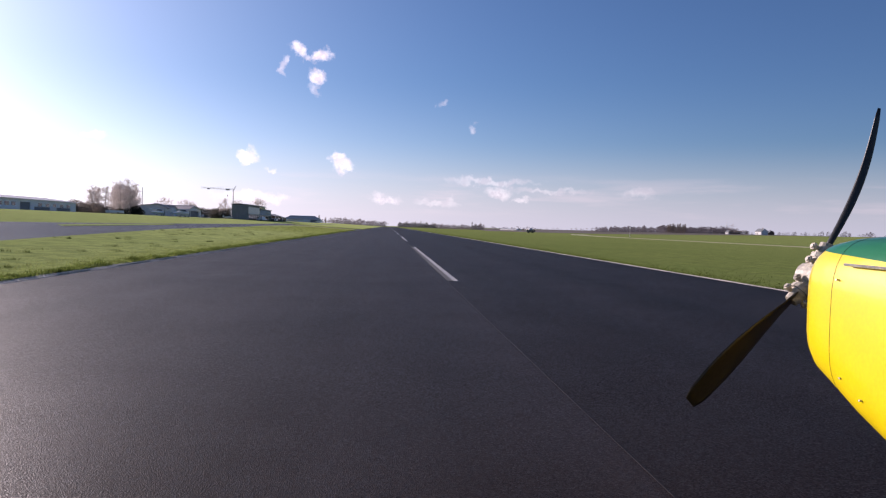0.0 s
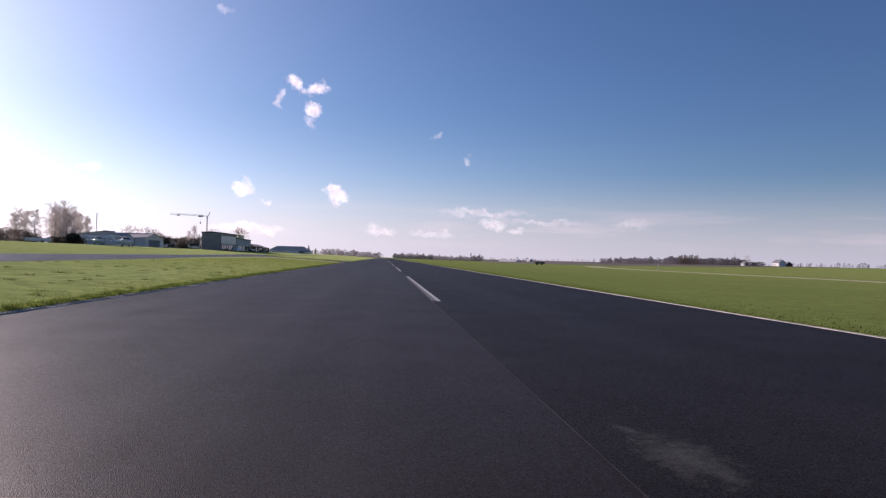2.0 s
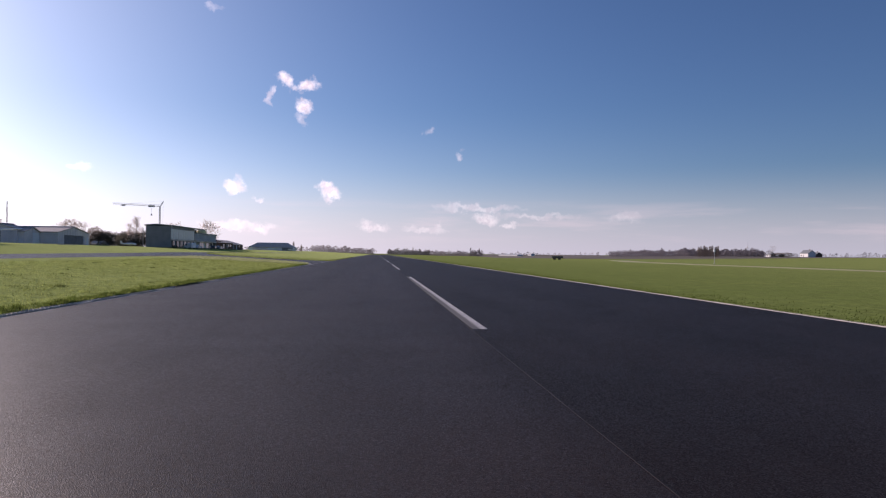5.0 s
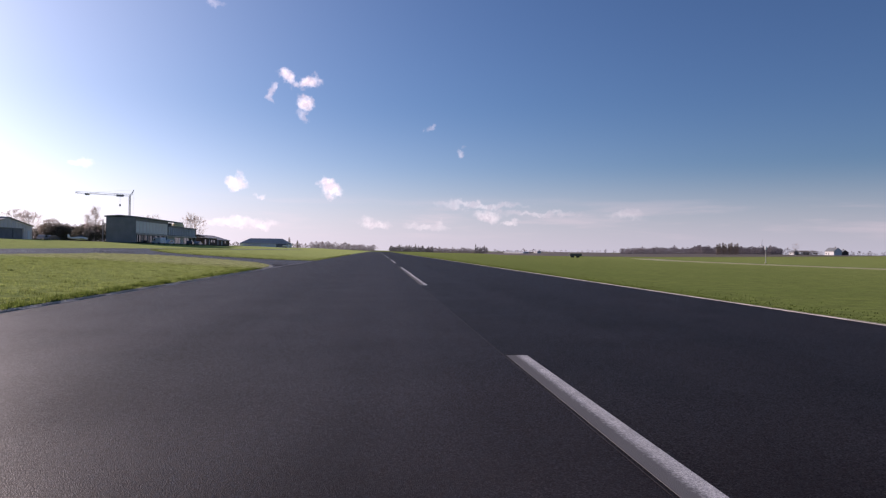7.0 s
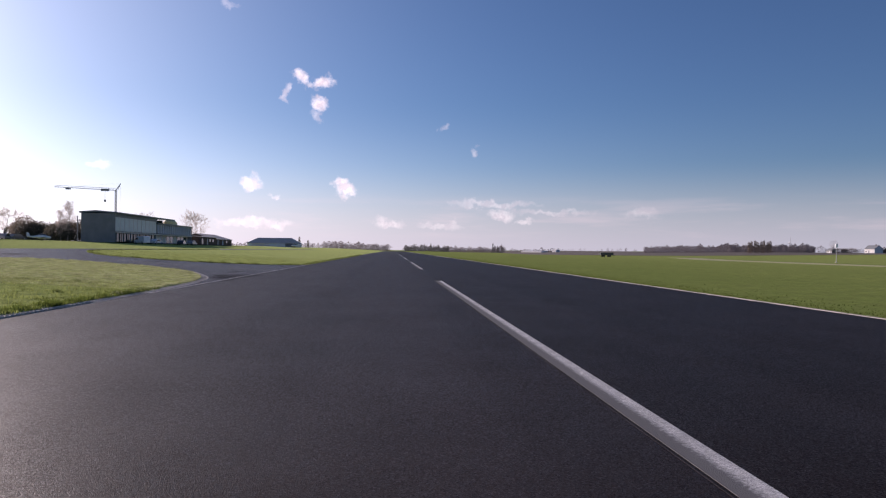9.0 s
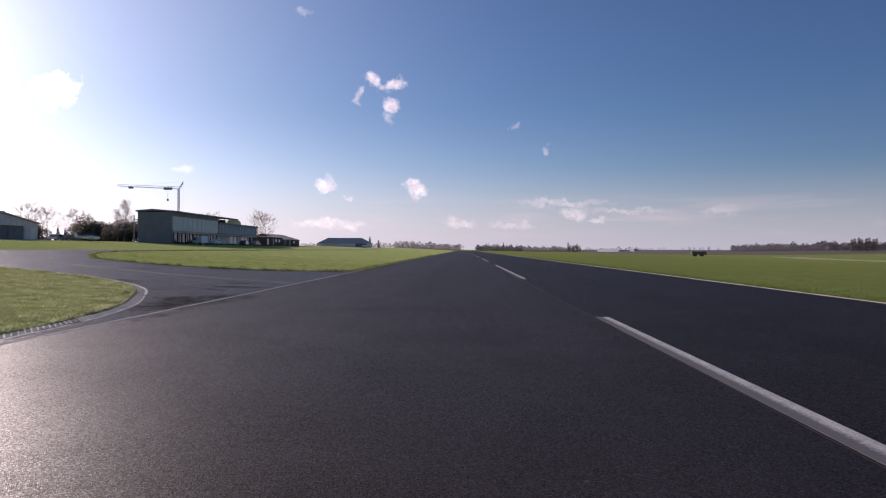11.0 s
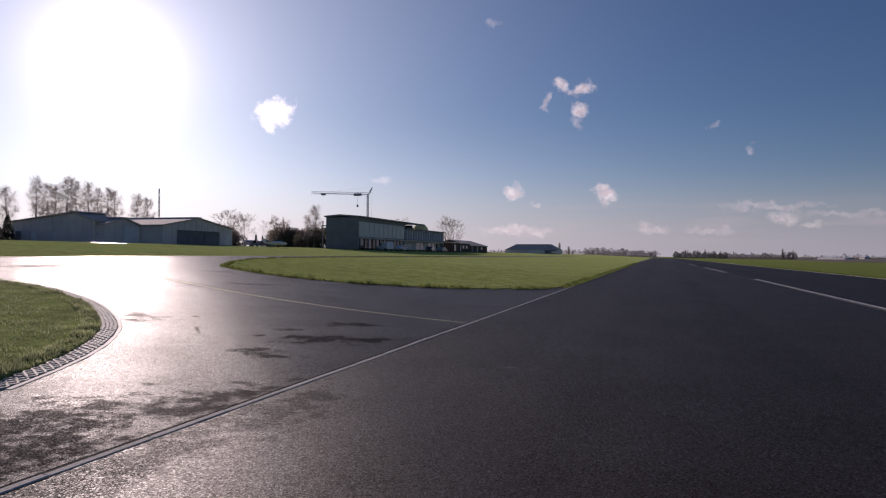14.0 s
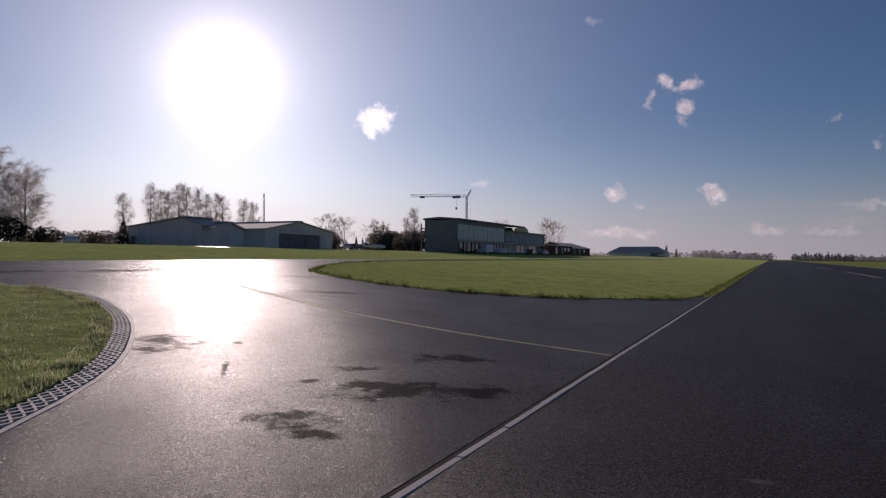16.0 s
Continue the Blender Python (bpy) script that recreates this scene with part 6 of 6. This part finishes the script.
# ---- the nose of the taxiing aircraft ----
def aircraft_nose(x, y, hub_z):
    """Heading along +y; the local origin lies on the runway under the propeller hub."""
    t = thing("aircraft_nose", x, y, 0.0, "yellow and green light aircraft nose with a black two-blade propeller", "aircraft")
    H = hub_z

    def ring(yy, half, top, low, pw=3.6, n=40):
        zc, hz = (top + low) / 2, (top - low) / 2
        pts = []
        for j in range(n):
            a = 2 * math.pi * j / n
            c, s = math.cos(a), math.sin(a)
            pts.append((half * math.copysign(abs(c) ** (2 / pw), c), yy, H + zc + hz * math.copysign(abs(s) ** (2 / pw), s)))
        return pts
    rings = [ring(-0.34, 0.23, 0.13, -0.38), ring(-0.37, 0.28, 0.175, -0.43), ring(-0.43, 0.305, 0.20, -0.465), ring(-0.55, 0.325, 0.22, -0.51),
             ring(-0.75, 0.345, 0.235, -0.60), ring(-1.0, 0.37, 0.25, -0.69), ring(-1.25, 0.395, 0.265, -0.75), ring(-1.5, 0.41, 0.28, -0.78)]
    n = 40
    whole = loft(bmesh.new(), rings, close_ends=False)
    fall = Vector((0, -0.055, 1)).normalized()
    seat = Vector((0, -0.36, H + 0.155))
    bmesh.ops.bisect_plane(whole, geom=whole.verts[:] + whole.edges[:] + whole.faces[:], plane_co=seat, plane_no=fall)
    low, high = whole, whole.copy()
    for bm, side in ((low, 1), (high, -1)):
        bmesh.ops.delete(bm, geom=[f for f in bm.faces if (f.calc_center_median() - seat).dot(fall) * side > 0], context="FACES")
        for f in bm.faces:
            f.smooth = True
    part("cowling", low, M_YELLOW, t, "glossy yellow engine cowling")
    part("cowling_top", high, M_GREEN, t, "glossy green upper cowling")
    bm = bmesh.new()
    bm.faces.new([bm.verts.new(p) for p in rings[0]])
    part("front_bulkhead", bm, M_BLACK, t)
    bm = bmesh.new()
    bm.faces.new([bm.verts.new(p) for p in rings[-1]])
    part("firewall", bm, M_ALU, t)
    # panel seam, hinge and fasteners on the side that faces the camera
    bm = bmesh.new()
    for j in range(10, 31):
        p, q = ring(-0.62, 0.333, 0.226, -0.542)[j], ring(-0.62, 0.333, 0.226, -0.542)[(j + 1) % n]
        rod(bm, p, q, 0.0007, n=4, cap=False)
    part("panel_seam", bm, M_BLACK, t, "dark cowling panel seam")
    bm = bmesh.new()
    rod(bm, (-0.345, -0.72, H + 0.10), (-0.374, -1.02, H + 0.10), 0.006, n=6)
    part("hinge", bm, M_ALU, t, "small metal hinge")
    for yy, half, dz in ((-0.66, 0.337, 0.03), (-0.70, 0.330, -0.40), (-0.85, 0.345, -0.46), (-1.05, 0.366, -0.52)):
        bm = bmesh.new()
        rod(bm, (-half + 0.006, yy, H + dz), (-half - 0.004, yy, H + dz), 0.005, n=8)
        part("fastener", bm, M_ALU, t)
    # gearbox, hub, clamps
    bm = bmesh.new()
    rod(bm, (0, -0.36, H), (0, -0.06, H), 0.085, 0.07, n=20)
    part("gearbox", bm, M_HUB, t, "cast metal propeller gearbox")
    hub = bmesh.new()
    rod(hub, (0, -0.07, H), (0, 0.07, H), 0.075, n=20)
    rod(hub, (0, 0.07, H), (0, 0.10, H), 0.05, 0.03, n=16)
    hub_ob = part("hub", hub, M_HUB, t, "grimy beige propeller hub")
    for a in range(0, 360, 60):
        bm = bmesh.new()
        c = (0.052 * math.cos(radians(a)), 0.052 * math.sin(radians(a)))
        rod(bm, (c[0], 0.065, H + c[1]), (c[0], 0.088, H + c[1]), 0.011, n=6)
        part("bolt", bm, M_STEEL, hub_ob)
    for tip, bend, wide in ((Vector((0.33, 0, 0.92)), 0.045, 0.036), (Vector((-0.68, 0, -0.69)), 0.012, 0.20)):
        d = tip.normalized()
        side = Vector((d.z, 0, -d.x))
        L = tip.length
        bm = bmesh.new()
        foot = Vector((0, 0, H))
        rod(bm, foot + d * 0.05, foot + d * 0.10, 0.050, 0.050, n=14)
        rod(bm, foot + d * 0.10, foot + d * 0.125, 0.060, 0.060, n=14)
        rod(bm, foot + d * 0.125, foot + d * 0.19, 0.046, 0.036, n=14)
        part("clamp", bm, M_HUB, hub_ob, "beige blade clamp")
        for off in (0.075, 0.15):
            bm = bmesh.new()
            rod(bm, foot + d * off - side * 0.085, foot + d * off + side * 0.085, 0.012, n=8)
            rod(bm, foot + d * off - side * 0.078, foot + d * off - side * 0.062, 0.020, n=6)
            rod(bm, foot + d * off + side * 0.062, foot + d * off + side * 0.078, 0.020, n=6)
            part("clamp_bolt", bm, M_HUB, hub_ob)
        rs = []
        for i in range(15):
            s = i / 14
            r = 0.15 + (L - 0.15) * s
            chord = wide * (0.45 + 0.75 * math.sin(math.pi * min(1, s * 0.75 + 0.18))) * (1 if s < 0.93 else 0.72)
            tw = radians(58 - 38 * s)
            mid = Vector((0, 0, H)) + d * r + side * (bend * (math.sin(math.pi * s) - 0.15 * s))
            u = side * math.cos(tw) + Vector((0, -1, 0)) * math.sin(tw)
            w = Vector((0, 1, 0)) * math.cos(tw) + side * math.sin(tw)
            th = 0.018 * (1 - 0.7 * s)
            rs.append([mid + u * chord * cu + w * th * cw for cu, cw in ((-0.5, 0.0), (-0.35, 0.7), (0.0, 1.0), (0.35, 0.5), (0.5, 0.0), (0.35, -0.25), (0.0, -0.4), (-0.35, -0.3))])
        bm = loft(bmesh.new(), rs)
        for f in bm.faces:
            f.smooth = True
        # the lower blade gets the painted brownish reflection of the cowling
        part("propeller_blade", bm, M_BLADE_FRONT if tip.z > 0 else M_BLADE_SHEEN, t, "black curved composite propeller blade")
    # the leg that carries it
    bm = bmesh.new()
    rod(bm, (0, -1.2, H - 0.6), (0, -1.05, 0.2), 0.035, n=10)
    part("nose_leg", bm, M_STEEL, t)
    bm = bmesh.new()
    rod(bm, (-0.06, -1.05, 0.18), (0.06, -1.05, 0.18), 0.18, n=20)
    wheel = part("nose_wheel", bm, M_BLACK, t)
    bm = bmesh.new()
    rod(bm, (-0.065, -1.05, 0.18), (0.065, -1.05, 0.18), 0.08, n=14)
    part("rim", bm, M_ALU, wheel)
    return t


aircraft_nose(0.478, -43.81, 1.28)


# ---- edging stones and lattice pavers, piece by piece ----
def paver_mesh():
    """A concrete lattice stone: 0.4 m across, 0.4 m along, with diamond holes."""
    v, f = [], []

    def bar(x0, y0, x1, y1, hw=0.017, top=0.012, low=-0.06):
        l = math.hypot(x1 - x0, y1 - y0)
        nx, ny = -(y1 - y0) / l * hw, (x1 - x0) / l * hw
        k = len(v)
        for px, py, s, z in ((x0, y0, 1, top), (x1, y1, 1, top), (x1, y1, -1, top), (x0, y0, -1, top), (x0, y0, 1.25, low), (x1, y1, 1.25, low), (x1, y1, -1.25, low), (x0, y0, -1.25, low)):
            v.append((px + nx * s, py + ny * s, z))
        f.extend(((k, k + 3, k + 2, k + 1), (k, k + 1, k + 5, k + 4), (k + 2, k + 3, k + 7, k + 6)))
    for i in range(2):
        for j in range(2):
            x, y = i * 0.2, j * 0.2
            bar(x, y + 0.1, x + 0.1, y + 0.2)
            bar(x + 0.1, y + 0.2, x + 0.2, y + 0.1)
            bar(x, y + 0.1, x + 0.1, y)
            bar(x + 0.1, y, x + 0.2, y + 0.1)
    return raw_mesh("lattice_paver", [(x * 0.62, y, z) for x, y, z in v], f)


def edging_mesh(length=0.995):
    bm = boxes((0.0, 0.072, 0.0, length, -0.12, 0.012))
    top = [e for e in bm.edges if all(vv.co.z > 0 for vv in e.verts)]
    bmesh.ops.bevel(bm, geom=top, offset=0.008, segments=1, affect="EDGES")
    me = bpy.data.meshes.new("edging_stone")
    bm.to_mesh(me)
    bm.free()
    return me


def lay(line, step, jitter):
    """Poses along a line, every step metres; local y runs along it, local x to its left is minus."""
    fine = smooth_line(line, step)
    rnd = random.Random(len(fine))
    for (x0, y0), (x1, y1) in zip(fine, fine[1:]):
        a = math.degrees(math.atan2(-(x1 - x0), y1 - y0))
        yield pose(x0, y0, land(x0, y0) + rnd.uniform(-1, 1) * jitter, math.degrees(CROSSFALL) * math.sin(radians(a)) + rnd.uniform(-0.4, 0.4), math.degrees(CROSSFALL) * math.cos(radians(a)) + rnd.uniform(-0.4, 0.4), a)


paving = tagged(new("lattice_paving"), "band of concrete grass-lattice pavers along the turf edge", "paving", kind="structure")
edging = tagged(new("edging"), "weathered grey concrete edging along the asphalt", "kerb", kind="structure")
pm, em = paver_mesh(), edging_mesh()
pm.materials.append(M_CONCRETE)
em.materials.append(M_CONCRETE)
kerb = em.copy()
kerb.materials.clear()
kerb.materials.append(M_KERB)
straight = [(LEFT_EDGE - 0.12, y) for y in range(92, 140, 8)]
arc_line = straight + ARC
for m in lay(arc_line, 0.4, 0.004):
    if len(paving.children) < 300:
        p = new("lattice_paver", pm)
        p.parent = paving
        p.matrix_basis = m @ pose(-0.272, 0, 0)
overgrown = random.Random(12)
for m in lay(arc_line, 1.0, 0.003):
    if m.translation.y < 138 and overgrown.random() < 0.6:
        continue
    e = new("edging_stone", em)
    e.parent = edging
    e.matrix_basis = m @ pose(-0.01, 0, -0.007)
for m in lay([(LEFT_EDGE + 0.08, y) for y in range(142, 270, 8)], 1.0, 0.001):
    e = new("edging_stone", kerb)
    e.parent = edging
    e.matrix_basis = m @ pose(-0.085, 0, -0.006)
pv, pf, ev, ef = [], [], [], []


def gather(me, m, verts, faces):
    k = len(verts)
    verts.extend((m @ v.co) for v in me.vertices)
    faces.extend(tuple(k + i for i in p.vertices) for p in me.polygons)


for m in lay([(LEFT_EDGE - 0.12, y) for y in range(-80, 96, 8)], 0.4, 0.006):
    gather(pm, m @ pose(-0.272, 0, 0), pv, pf)
for m in lay([(LEFT_EDGE - 0.12, y) for y in range(-120, 96, 8)], 1.0, 0.003):
    if overgrown.random() < 0.6:
        continue
    gather(em, m @ pose(-0.01, 0, -0.007), ev, ef)
for m in lay([(LEFT_EDGE + 0.08, y) for y in range(262, 440, 8)], 1.0, 0.001):
    gather(em, m @ pose(-0.085, 0, -0.006), ev, ef)
far_pavers = part("lattice_paver_rest", raw_mesh("lattice_paver_rest", pv, pf), M_CONCRETE, paving)
tagged(far_pavers, kind="stuff")
far_edging = part("edging_rest", raw_mesh("edging_rest", ev, ef), M_CONCRETE, edging)
tagged(far_edging, kind="stuff")
edging_right = tagged(new("edging_far"), "pale concrete edging along the far runway side", "kerb", kind="structure")
ev, ef = [], []
rnd = random.Random(4)
for y in range(-120, 560):
    m = pose(RIGHT_EDGE + 0.005, y, rnd.uniform(-0.004, 0.004))
    if 60 <= y < 240:
        e = new("edging_stone", em)
        e.parent = edging_right
        e.matrix_basis = m
    else:
        gather(em, m, ev, ef)
rest = part("edging_rest", raw_mesh("edging_rest", ev, ef), M_CONCRETE, edging_right)
tagged(rest, kind="stuff")
soil = part("soil_strip", boxes((RIGHT_EDGE + 0.16, RIGHT_EDGE + 0.48, -120, 560, -0.1, -0.025)), M_TRACK, None)
tagged(soil, "thin pale gravelly verge beside the runway edging", "verge", kind="structure")
soil_left = sheet("soil_strip_left", [(LEFT_EDGE - 0.01, -230), (LEFT_EDGE - 0.05, 140)] + arc[2:] + offset_line(arc, 0.55)[::-1] + [(LEFT_EDGE - 0.62, -230)], -0.032, 0.1, M_SOIL)
tagged(soil_left, "dark soil showing through the lattice pavers", "soil", kind="structure")
